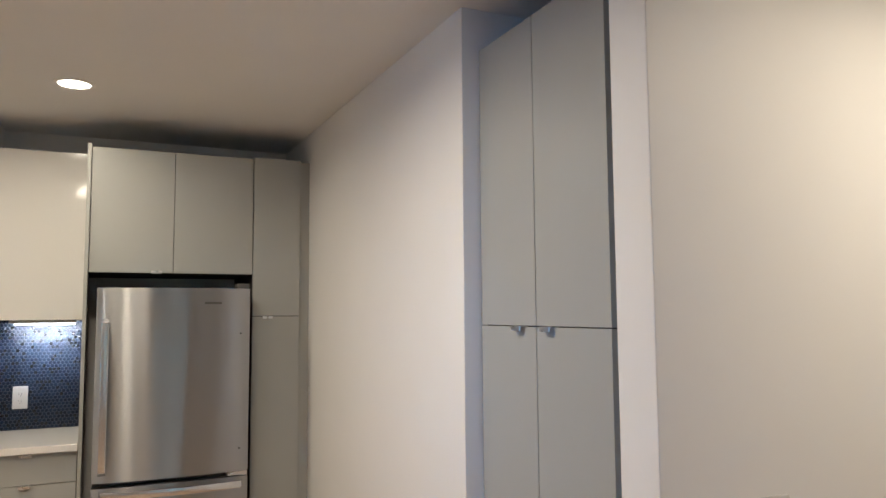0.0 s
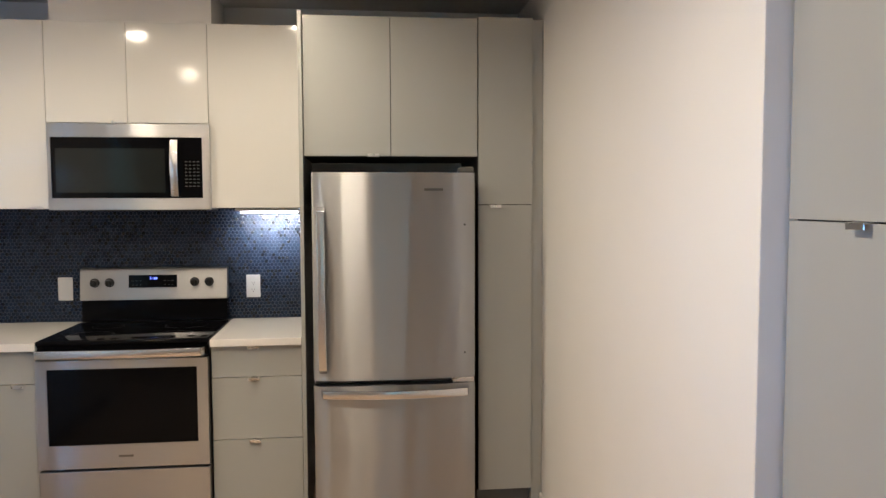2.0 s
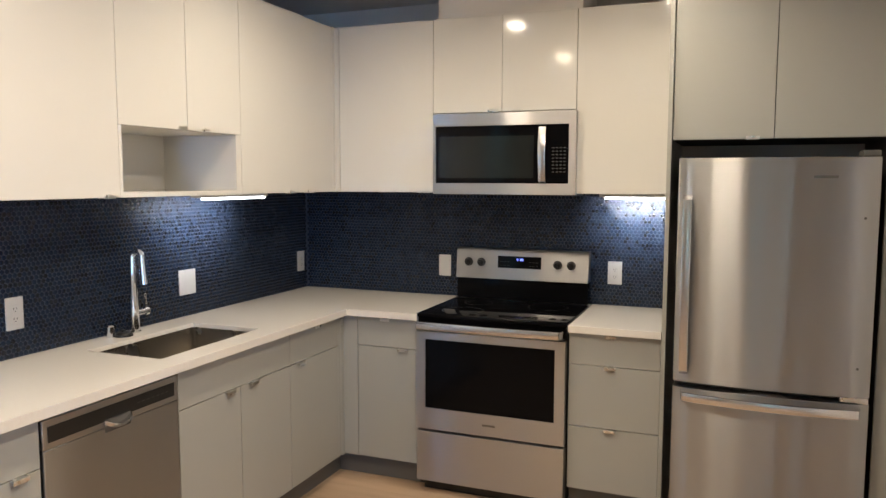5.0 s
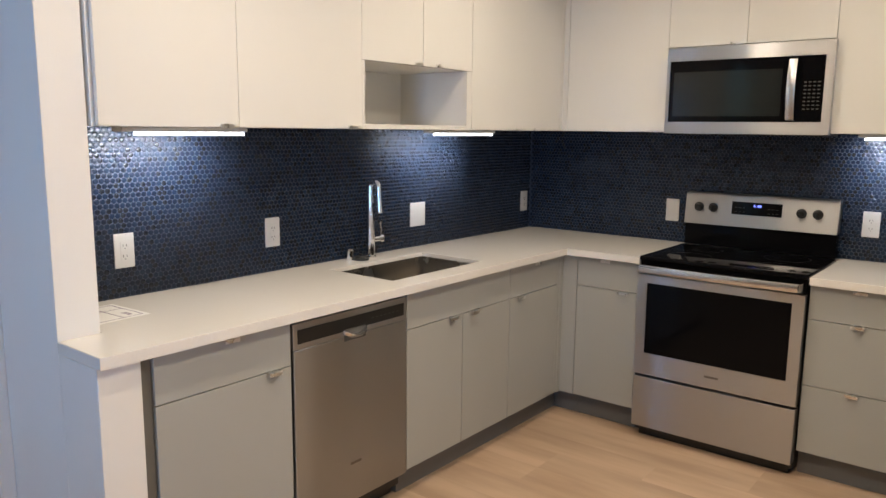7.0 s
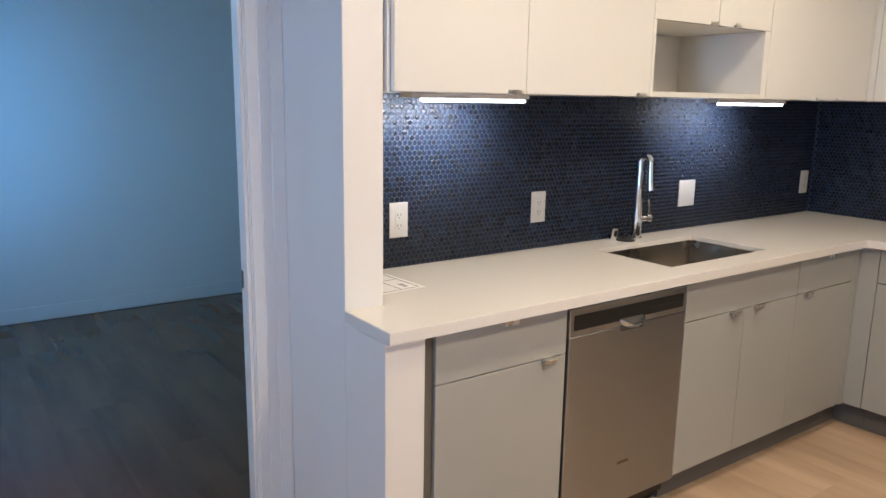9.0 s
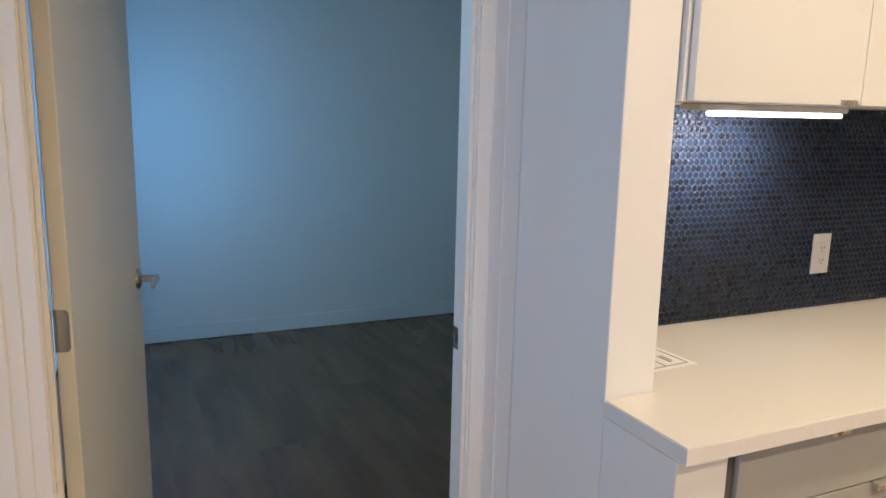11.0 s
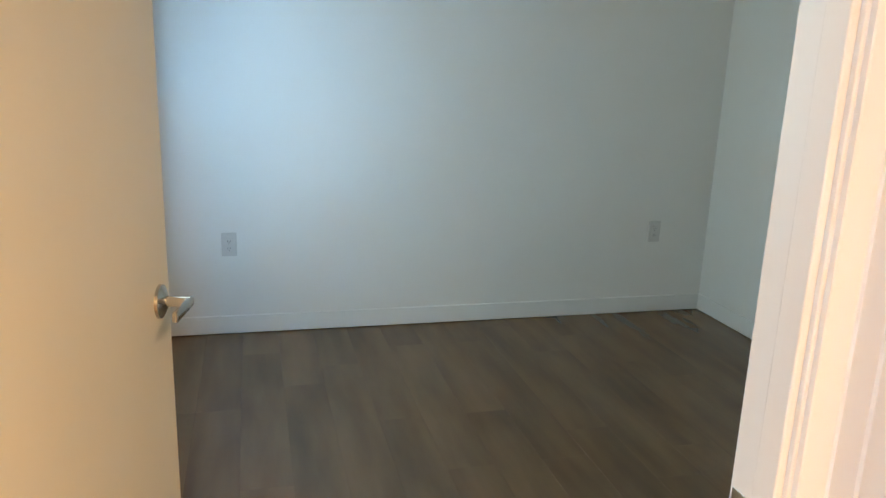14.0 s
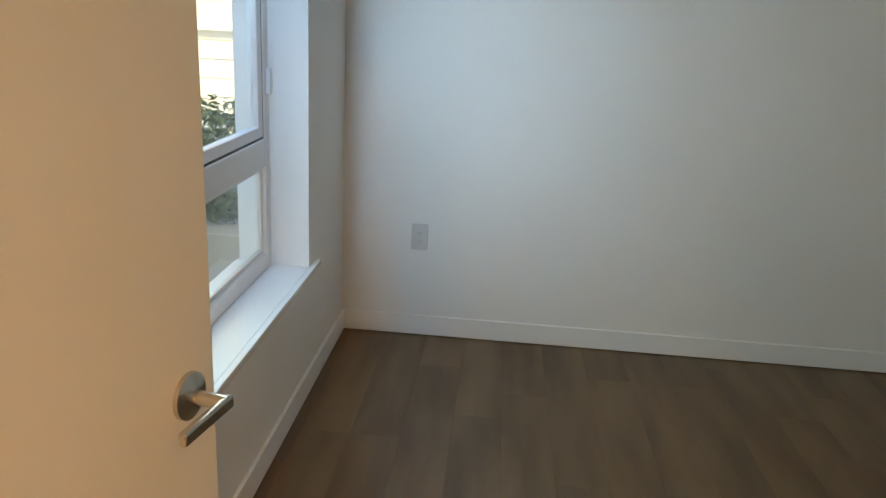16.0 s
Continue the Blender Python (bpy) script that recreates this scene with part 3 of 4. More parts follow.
cabinet(east, "tall_cabinet", -3.284, -2.590, AX, 0, 2.448, [("door", -2.930, -2.590, 1.506, 2.448, [], True), ("door", -3.284, -2.930, 1.506, 2.448, [], True), ("door", -2.930, -2.590, 0.10, 1.506, [-2.840], False), ("door", -3.284, -2.930, 0.10, 1.506, [-3.000], False)], GREY, "tall grey laminate four-door cabinet in an alcove", 0.095, group="")
# dark block: the gap's shade beside the tall cabinet, put in as colour
af = thing("alcove_gap_shade", 3.8, -3.33, 0, "dark block standing for the shaded gap beside the tall cabinet", "cabinet panel")
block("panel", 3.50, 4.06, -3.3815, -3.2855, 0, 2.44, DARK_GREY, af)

# ---- countertops, sink ----
SX0, SX1, SY0, SY1 = 0.155, 0.524, -1.872, -1.253
top = thing("countertop", 0.3, -1.5, 0.88, "white quartz L-shaped countertop with a sink cut-out", "countertop")
bm = bmesh.new()
outer = [(0.003, -3.0145), (0.397, -3.0145), (0.397, -3.1435), (0.640, -3.1435), (0.640, -0.645), (1.042, -0.645), (1.042, -0.003), (0.003, -0.003)]
hole = [(SX0, SY0), (SX1, SY0), (SX1, SY1), (SX0, SY1)]
vo = [bm.verts.new((x, y, 0.915)) for x, y in outer]
vh = [bm.verts.new((x, y, 0.915)) for x, y in hole]
es = [bm.edges.new((l[i], l[(i + 1) % len(l)])) for l in (vo, vh) for i in range(len(l))]
bmesh.ops.triangle_fill(bm, use_beauty=True, use_dissolve=False, edges=es)
r = bmesh.ops.extrude_face_region(bm, geom=bm.faces[:])
bmesh.ops.translate(bm, vec=(0, 0, -0.034), verts=[v for v in r["geom"] if isinstance(v, bmesh.types.BMVert)])
bmesh.ops.recalc_face_normals(bm, faces=bm.faces[:])
rim = [e for e in bm.edges if all(v.co.z > 0.9 for v in e.verts) and any(abs(f.normal.z) < 0.5 for f in e.link_faces)]
bmesh.ops.bevel(bm, geom=rim, offset=0.002, segments=2, affect="EDGES")
finish("slab", bm, QUARTZ, top)
top2 = thing("countertop", 2.02, -0.32, 0.88, "short white quartz countertop beside the range", "countertop")
block("slab", 1.812, 2.2315, -0.645, -0.003, 0.881, 0.915, QUARTZ, top2, bevel=0.002)

sink = thing("sink", 0.36, -1.58, 0.70, "undermounted stainless steel kitchen sink", "sink")
bm = bmesh.new()
rings = []
for off, z in ((0.0006, 0.8965), (0.0022, 0.8970), (0.005, 0.74), (0.024, 0.708), (0.13, 0.702)):
    rings.append([bm.verts.new((x, y, z)) for x, y in ((SX0 + off, SY0 + off), (SX1 - off, SY0 + off), (SX1 - off, SY1 - off), (SX0 + off, SY1 - off))])
for r0, r1 in zip(rings, rings[1:]):
    for k in range(4):
        bm.faces.new((r0[k], r0[(k + 1) % 4], r1[(k + 1) % 4], r1[k]))
bm.faces.new(rings[-1])
up = [e for e in bm.edges if abs(e.verts[0].co.z - e.verts[1].co.z) > 0.1]
bmesh.ops.bevel(bm, geom=up, offset=0.012, segments=4, affect="EDGES")
finish("basin", bm, SINK_STEEL, sink, True)
bm = bmesh.new()
add_tube(bm, (0.36, -1.585, 0.7025), (0.36, -1.585, 0.706), 0.045, 0.042, n=28)
finish("drain", bm, CHROME, sink, True)

FXX, FYY = 0.062, -1.522
faucet = thing("faucet", FXX, FYY, 0.915, "chrome single-lever pull-down kitchen faucet", "faucet")
bm = bmesh.new()
add_tube(bm, (FXX, FYY, 0.915), (FXX, FYY, 0.921), 0.027, n=28)
add_tube(bm, (FXX, FYY, 0.921), (FXX, FYY, 1.028), 0.0215, n=28)
finish("body", bm, CHROME, faucet, True)
bm = bmesh.new()
R = 0.027
pts = [(FXX, FYY, 1.028), (FXX, FYY, 1.10), (FXX, FYY, 1.17), (FXX, FYY, 1.25)]
pts += [(FXX + R - R * math.cos(math.pi * k / 12), FYY, 1.25 + R * 0.95 * math.sin(math.pi * k / 12)) for k in range(1, 13)]
sweep(bm, pts, lambda f: 0.0190 - 0.0060 * min(1.0, f * 2.5), 16)
finish("spout", bm, CHROME, faucet, True)
bm = bmesh.new()
sweep(bm, [(FXX + 2 * R, FYY, 1.251), (FXX + 2 * R + 0.002, FYY, 1.21), (FXX + 2 * R + 0.005, FYY, 1.17), (FXX + 2 * R + 0.008, FYY, 1.132)], lambda f: 0.0140 + 0.0035 * f, 18)
finish("spray_head", bm, CHROME, faucet, True)
bm = bmesh.new()
add_tube(bm, (FXX, FYY, 1.000), (FXX + 0.010, FYY + 0.050, 1.002), 0.0135, n=18)
add_tube(bm, (FXX + 0.010, FYY + 0.050, 1.002), (FXX + 0.014, FYY + 0.068, 1.003), 0.0185, n=20)
sweep(bm, [(FXX + 0.012, FYY + 0.059, 1.015), (FXX + 0.020, FYY + 0.050, 1.05), (FXX + 0.024, FYY + 0.040, 1.088)], 0.0045, 10)
finish("lever", bm, CHROME, faucet, True)
gap = thing("air_gap", 0.045, -1.646, 0.915, "chrome sink air gap cap on the counter", "air gap")
bm = bmesh.new()
add_tube(bm, (0.045, -1.646, 0.915), (0.045, -1.646, 0.960), 0.0185, n=24)
add_tube(bm, (0.045, -1.646, 0.960), (0.045, -1.646, 0.968), 0.0185, 0.014, n=24)
finish("cap", bm, CHROME, gap, True)
stop = thing("sink_stopper", 0.078, -1.612, 0.915, "black rubber sink stopper lying on the counter", "stopper")
bm = bmesh.new()
add_tube(bm, (0.078, -1.605, 0.915), (0.078, -1.605, 0.923), 0.040, n=28)
add_tube(bm, (0.078, -1.605, 0.923), (0.078, -1.605, 0.932), 0.034, 0.026, n=28)
add_tube(bm, (0.078, -1.605, 0.932), (0.078, -1.605, 0.944), 0.008, n=14)
finish("disc", bm, BLACK, stop, True)

sheet = thing("paper_sheet", 0.19, -2.905, 0.915, "white printed floor-plan sheet lying on the counter", "paper")
sheet.rotation_euler = (0, 0, radians(4))
bm = bmesh.new()
add_box(bm, -0.11, 0.112, -0.10, 0.10, 0.0006, 0.0014)
finish("page", bm, PAPER).parent = sheet
bm = bmesh.new()
for b in ((-0.095, 0.095, 0.082, 0.085), (-0.095, 0.095, -0.085, -0.082), (-0.095, -0.092, -0.085, 0.085), (0.092, 0.095, -0.085, 0.085), (-0.03, -0.027, -0.08, 0.08), (-0.09, 0.09, 0.015, 0.018), (0.03, 0.075, 0.045, 0.05), (0.03, 0.07, 0.055, 0.06), (-0.08, -0.05, -0.05, -0.045), (-0.015, 0.02, -0.04, -0.036)):
    add_box(bm, *b, 0.0015, 0.0019)
tagged(finish("printed_lines", bm, INK), kind="stuff").parent = sheet


# ---- under-cabinet lights ----
def strip_light(run, a0, a1, d, tube0):
    b = run(a0, a1, d - 0.032, d + 0.032, UZ0 - 0.016, UZ0 - 0.001)
    e = thing("under_cabinet_light", (b[0] + b[1]) / 2, (b[2] + b[3]) / 2, UZ0 - 0.03, "slim white under-cabinet strip light, switched on", "strip light", "under-cabinet lights")
    block("housing", *b, PLATE, e, bevel=0.003)
    block("tube", *run(tube0, a1 - 0.006, d - 0.020, d + 0.022, UZ0 - 0.028, UZ0 - 0.017), LED_GLOW, e, bevel=0.004, seg=3)
    c = run((tube0 + a1) / 2, (tube0 + a1) / 2, d, d, 0, 0)
    w = run((tube0 + a1) / 2, (tube0 + a1) / 2, d - 0.2, d - 0.2, 0, 0)
    aim = (w[0], w[2], UZ0 - 0.115)
    return lamp("strip_beam", "AREA", STRIP_W, LED, look((c[0], c[2], UZ0 - 0.036), aim), shape="RECTANGLE", size=a1 - tube0, size_y=0.03, spread=92)


STRIP_W = 1.8
strip_light(west, -2.865, -2.394, 0.27, -2.80)
strip_light(west, -1.345, -0.842, 0.27, -1.29)
strip_light(north, 1.88, 2.20, 0.25, 1.905)


# ---- appliances ----
def bowed(bm, x0, x1, yf, bow, yb, z0, z1, n=20, soft=0.012):
    """A slab facing -y whose front bows outward, with rounded upright edges."""
    outline = []
    for k in range(n + 1):
        u = -1 + 2 * k / n
        edge = max(0.0, abs(u) - 0.93) / 0.07
        outline.append((x0 + (x1 - x0) * k / n, yf - bow * (1 - u * u) + soft * edge * edge))
    outline += [(x1, yb), (x0, yb)]
    lo = [bm.verts.new((x, y, z0)) for x, y in outline]
    hi = [bm.verts.new((x, y, z1)) for x, y in outline]
    m = len(outline)
    for k in range(m):
        bm.faces.new((lo[k], lo[(k + 1) % m], hi[(k + 1) % m], hi[k]))
    bm.faces.new(lo[::-1])
    bm.faces.new(hi)


def bar(bm, points, w, t, axis):
    """A flat bar through points; axis z: upright bar, axis x: level bar."""
    rings = []
    for x, y, z in points:
        if axis == "z":
            q = ((-w, -t), (-w * 0.7, -t * 1.25), (w * 0.7, -t * 1.25), (w, -t), (w, t), (-w, t))
            rings.append([bm.verts.new((x + a, y + b, z)) for a, b in q])
        else:
            q = ((-w, -t), (-w * 0.7, -t * 1.25), (w * 0.7, -t * 1.25), (w, -t), (w, t), (-w, t))
            rings.append([bm.verts.new((x, y + b, z + a)) for a, b in q])
    for r0, r1 in zip(rings, rings[1:]):
        for k in range(6):
            bm.faces.new((r0[k], r0[(k + 1) % 6], r1[(k + 1) % 6], r1[k]))
    bm.faces.new(rings[0])
    bm.faces.new(rings[-1])


fridge = thing("refrigerator", 2.665, -0.45, 0, "stainless steel bottom-freezer refrigerator, closed", "refrigerator")
RX0, RX1 = 2.297, 3.034
block("body", RX0 + 0.004, RX1 - 0.004, -0.735, -0.06, 0.03, 1.672, DARK_GREY, fridge, bevel=0.004)
bm = bmesh.new()
bowed(bm, RX0, RX1, -0.795, 0.022, -0.742, 0.742, 1.682)
fd = finish("upper_door", bm, STEEL, fridge, True)
bm = bmesh.new()
bowed(bm, RX0, RX1, -0.795, 0.022, -0.742, 0.075, 0.716)
fz = finish("freezer_drawer", bm, STEEL, fridge, True)
block("base_grille", RX0 + 0.01, RX1 - 0.01, -0.75, -0.70, 0.01, 0.07, BLACK, fridge)
bm = bmesh.new()
bar(bm, [(2.336, -0.800, 1.530), (2.337, -0.835, 1.510), (2.337, -0.846, 1.40), (2.338, -0.850, 1.155), (2.339, -0.846, 0.90), (2.340, -0.835, 0.798), (2.340, -0.800, 0.778)], 0.017, 0.007, "z")
finish("handle", bm, HANDLE_STEEL, fd, True)
bm = bmesh.new()
bar(bm, [(2.330, -0.798, 0.690)] + [(2.338 + 0.655 * k / 14, -0.835 - 0.034 * (1 - (k / 7 - 1) ** 2), 0.688 - 0.004 * (k / 14)) for k in range(15)] + [(3.002, -0.798, 0.684)], 0.017, 0.007, "x")
finish("handle", bm, HANDLE_STEEL, fz, True)
block("hinge_cap", 2.965, 3.028, -0.80, -0.70, 1.683, 1.708, DARK_GREY, fridge, bevel=0.006)
block("hinge", 2.93, 3.030, -0.792, -0.745, 0.7175, 0.7405, ALU, fridge, bevel=0.003)
block("badge", 2.80, 2.885, -0.8155, -0.812, 1.600, 1.611, BADGE, fridge)
for z in (1.447, 0.858):
    bm = bmesh.new()
    add_tube(bm, (2.985, -0.795, z), (2.985, -0.8035, z), 0.005, n=12)
    finish("screw_plug", bm, DARK_GREY, fridge)

oven = thing("range", 1.425, -0.35, 0, "stainless steel electric range with a black glass cooktop", "stove")
OX0, OX1 = 1.047, 1.804
block("body", OX0 + 0.002, OX1 - 0.002, -0.615, -0.03, 0.03, 0.902, BLACK, oven)
bm = bmesh.new()
add_box(bm, OX0 - 0.004, OX1 + 0.004, -0.650, -0.098, 0.902, 0.924, 0.007, 3)
finish("cooktop", bm, BLACK_GLASS, oven, True)
for cx, cy, rr in ((1.235, -0.50, 0.105), (1.62, -0.50, 0.085), (1.235, -0.24, 0.075), (1.62, -0.24, 0.105)):
    n = 48
    bm = bmesh.new()
    for r0, r1 in ((rr, rr - 0.0018),):
        a = [bm.verts.new((cx + r0 * math.cos(2 * math.pi * k / n), cy + r0 * math.sin(2 * math.pi * k / n), 0.9244)) for k in range(n)]
        b = [bm.verts.new((cx + r1 * math.cos(2 * math.pi * k / n), cy + r1 * math.sin(2 * math.pi * k / n), 0.9244)) for k in range(n)]
        for k in range(n):
            bm.faces.new((a[k], a[(k + 1) % n], b[(k + 1) % n], b[k]))
    finish("burner_ring", bm, RING, oven)
block("control_gap", OX0 + 0.002, OX1 - 0.002, -0.640, -0.616, 0.846, 0.901, BLACK_GLASS, oven)
# oven door: steel frame round a dark window
bm = bmesh.new()
for b in ((OX0, 1.096, 0.336, 0.837), (1.756, OX1, 0.336, 0.837), (1.096, 1.756, 0.336, 0.445), (1.096, 1.756, 0.797, 0.837)):
    add_box(bm, b[0], b[1], -0.664, -0.618, b[2], b[3], 0.0)
bmesh.ops.remove_doubles(bm, verts=bm.verts[:], dist=0.0001)
dooro = finish("oven_door", bm, STEEL_H, oven)
block("window", 1.0965, 1.7555, -0.661, -0.630, 0.4455, 0.7965, BLACK_GLASS, dooro)
bm = bmesh.new()
bar(bm, [(OX0 + 0.012, -0.640, 0.871), (OX0 + 0.014, -0.690, 0.871)] + [(OX0 + 0.02 + 0.715 * k / 12, -0.700 - 0.012 * (1 - (k / 6 - 1) ** 2), 0.872) for k in range(13)] + [(OX1 - 0.014, -0.690, 0.871), (OX1 - 0.012, -0.640, 0.871)], 0.018, 0.008, "x")
finish("handle", bm, HANDLE_STEEL, dooro, True)
block("badge", 1.40, 1.465, -0.6655, -0.6642, 0.385, 0.395, BADGE, oven)
bm = bmesh.new()
add_box(bm, OX0, OX1, -0.660, -0.60, 0.062, 0.322, 0.004, 2)
finish("storage_drawer", bm, STEEL_H, oven)
block("base", OX0 + 0.02, OX1 - 0.02, -0.60, -0.06, 0.0, 0.03, BLACK, oven)
bm = bmesh.new()
prof = [(-0.104, 1.040), (-0.088, 1.198), (-0.080, 1.207), (-0.030, 1.207), (-0.030, 1.040)]
lo = [bm.verts.new((OX0 + 0.003, y, z)) for y, z in prof]
hi = [bm.verts.new((OX1 - 0.003, y, z)) for y, z in prof]
for k in range(5):
    bm.faces.new((lo[k], lo[(k + 1) % 5], hi[(k + 1) % 5], hi[k]))
bm.faces.new(lo)
bm.faces.new(hi)
bmesh.ops.bevel(bm, geom=bm.edges[:], offset=0.003, segments=2, affect="EDGES")
guard = finish("backguard", bm, STEEL_H, oven)
block("backguard_base", OX0 + 0.006, OX1 - 0.006, -0.086, -0.03, 0.924, 1.040, BLACK_GLASS, oven)


def slant(z):
    return -0.104 + (z - 1.040) * 0.016 / 0.158


bm = bmesh.new()
for x0, x1, z0, z1 in ((1.296, 1.543, 1.104, 1.170),):
    vs = [bm.verts.new((x, slant(z) - dy, z)) for dy in (0.003, -0.004) for x, z in ((x0, z0), (x1, z0), (x1, z1), (x0, z1))]
    for f in ((0, 1, 2, 3), (4, 5, 6, 7), (0, 1, 5, 4), (1, 2, 6, 5), (2, 3, 7, 6), (3, 0, 4, 7)):
        bm.faces.new([vs[i] for i in f])
finish("display", bm, BLACK_GLASS, guard)
bm = bmesh.new()
for k, w in enumerate((0.006, 0.002, 0.008, 0.008)):
    x = 1.405 + k * 0.0095
    add_box(bm, x, x + w, slant(1.152) - 0.0042, slant(1.152) - 0.0034, 1.146, 1.158)
tagged(finish("clock", bm, CLOCK, guard), kind="stuff")
bm = bmesh.new()
for i in range(3):
    for j in range(2):
        for s in (1.312, 1.475):
            add_box(bm, s + i * 0.02, s + i * 0.02 + 0.011, slant(1.12) - 0.004, slant(1.12) - 0.0034, 1.117 + j * 0.022, 1.119 + j * 0.022)
tagged(finish("key_marks", bm, MARK, guard), kind="stuff")
for kx in (1.125, 1.200, 1.634, 1.709):
    bm = bmesh.new()
    y = slant(1.132)
    add_tube(bm, (kx, y, 1.132), (kx, y - 0.006, 1.1314), 0.024, n=28)
    add_tube(bm, (kx, y - 0.006, 1.1314), (kx, y - 0.026, 1.129), 0.0195, 0.017, n=28)
    add_box(bm, kx - 0.004, kx + 0.004, y - 0.034, y - 0.020, 1.112, 1.147, 0.002)
    finish("knob", bm, BLACK, guard, True)

mw = thing("microwave", 1.41, -0.2, 1.517, "stainless steel over-the-range microwave with black glass door", "microwave")
MX0, MX1, MZ0, MZ1, MY = 1.034, 1.786, 1.517, 1.929, -0.412
block("body", MX0 + 0.003, MX1 - 0.003, -0.375, -0.006, MZ0 + 0.004, MZ1 - 0.003, DARK_GREY, mw)
bm = bmesh.new()
for b in ((MX0, MX1, 1.866, MZ1), (MX0, MX1, MZ0, 1.573), (MX0, 1.049, 1.573, 1.866), (1.751, MX1, 1.573, 1.866)):
    add_box(bm, b[0], b[1], MY, -0.376, b[2], b[3])
bmesh.ops.remove_doubles(bm, verts=bm.verts[:], dist=0.0001)
finish("frame", bm, STEEL_H, mw)
block("door_glass", 1.0495, 1.7505, MY + 0.003, -0.377, 1.5735, 1.8655, BLACK_GLASS, mw)
block("window", 1.070, 1.575, MY + 0.0015, MY + 0.004, 1.600, 1.812, DARK_GLASS, mw)
bm = bmesh.new()
bar(bm, [(1.624, MY + 0.003, 1.858)] + [(1.624, MY - 0.020 - 0.016 * (1 - (k / 5 - 1) ** 2), 1.850 - 0.265 * k / 10) for k in range(11)] + [(1.624, MY + 0.003, 1.578)], 0.018, 0.006, "z")
finish("handle", bm, HANDLE_STEEL, mw, True)
bm = bmesh.new()
for i in range(4):
    for j in range(8):
        add_box(bm, 1.668 + i * 0.019, 1.679 + i * 0.019, MY + 0.0018, MY + 0.0034, 1.628 + j * 0.017, 1.633 + j * 0.017)
tagged(finish("keypad", bm, MARK, mw), kind="stuff")
blocks("vent", [(MX0 + 0.03, MX1 - 0.03, -0.36, -0.06, MZ0 - 0.006, MZ0 + 0.003)], BLACK, mw)

dish = thing("dishwasher", 0.3, -2.168, 0, "stainless steel dishwasher with a black control strip, closed", "dishwasher")
QY0, QY1 = -2.463, -1.874
block("body", 0.02, 0.560, QY0 + 0.004, QY1 - 0.004, 0.05, 0.862, BLACK, dish)
bm = bmesh.new()
add_box(bm, 0.562, 0.606, QY0 + 0.003, QY1 - 0.003, 0.112, 0.768, 0.004, 2)
dd = finish("door", bm, STEEL, dish)
bm = bmesh.new()
add_box(bm, 0.562, 0.604, QY0 + 0.003, QY1 - 0.003, 0.769, 0.862, 0.004, 2)
finish("control_fascia", bm, STEEL_H, dish)
block("control_strip", 0.6042, 0.6062, QY0 + 0.022, QY1 - 0.022, 0.790, 0.840, BLACK, dish)
bm = bmesh.new()
for k in range(7):
    add_box(bm, 0.6062, 0.6066, QY1 - 0.205 + k * 0.023, QY1 - 0.193 + k * 0.023, 0.812, 0.816)
tagged(finish("key_marks", bm, MARK, dish), kind="stuff")
bm = bmesh.new()
cy = (QY0 + QY1) / 2
n = 14
rings = []
for k in range(n + 1):
    u = -1 + 2 * k / n
    out, y, z = 0.026 * (1 - u ** 4), cy + 0.060 * u, 0.766 + 0.020 * u * u
    rings.append([bm.verts.new((0.606 + a, y, z + b)) for a, b in ((-0.002, -0.008), (out * 0.7, -0.005), (out + 0.003, 0.004), (out + 0.002, 0.010), (out * 0.8 - 0.001, 0.008), (-0.002, 0.004))])
for r0, r1 in zip(rings, rings[1:]):
    for k in range(6):
        bm.faces.new((r0[k], r0[(k + 1) % 6], r1[(k + 1) % 6], r1[k]))
bm.faces.new(rings[0])
bm.faces.new(rings[-1])
finish("pocket_handle", bm, HANDLE_STEEL, dd, True)
block("handle_recess", 0.6062, 0.6075, cy - 0.055, cy + 0.055, 0.752, 0.796, DARK_GREY, dd)
block("badge", 0.6062, 0.6075, cy - 0.028, cy + 0.028, 0.262, 0.272, BADGE, dd)
block("toe_panel", 0.05, 0.520, QY0 + 0.004, QY1 - 0.004, 0.0, 0.105, BLACK, dish)

# ---- sockets and switches ----
for y in (-2.725, -2.066):
    socket("wall_socket", 0.0085, y, 1.086, "+x")
socket("wall_socket", 0.0085, -1.119, 1.085, "+x", slots="blank", w=0.118, label="wide white plastic cover plate on the tiled wall")
socket("wall_socket", 0.0085, -0.089, 1.086, "+x")
socket("wall_socket", 0.946, -0.0085, 1.093, "-y", slots="blank", label="white plastic blank cover plate on the tiled wall")
socket("wall_socket", 1.927, -0.0085, 1.094, "-y")
socket("wall_socket", BW, -3.926, 0.484, "+x")
socket("wall_socket", BW, -1.497, 0.498, "+x")
sw = thing("light_switch", 3.722, -3.515, 1.06, "white plastic two-gang light switch plate", "light switch")
bm = bmesh.new()
add_box(bm, 3.662, 3.782, -3.5215, -3.515, 0.995, 1.119, 0.003, 2)
finish("plate", bm, PLATE, sw)
for c in (3.699, 3.745):
    block("rocker", c - 0.0165, c + 0.0165, -3.527, -3.5215, 1.024, 1.090, PLATE, sw, bevel=0.002)


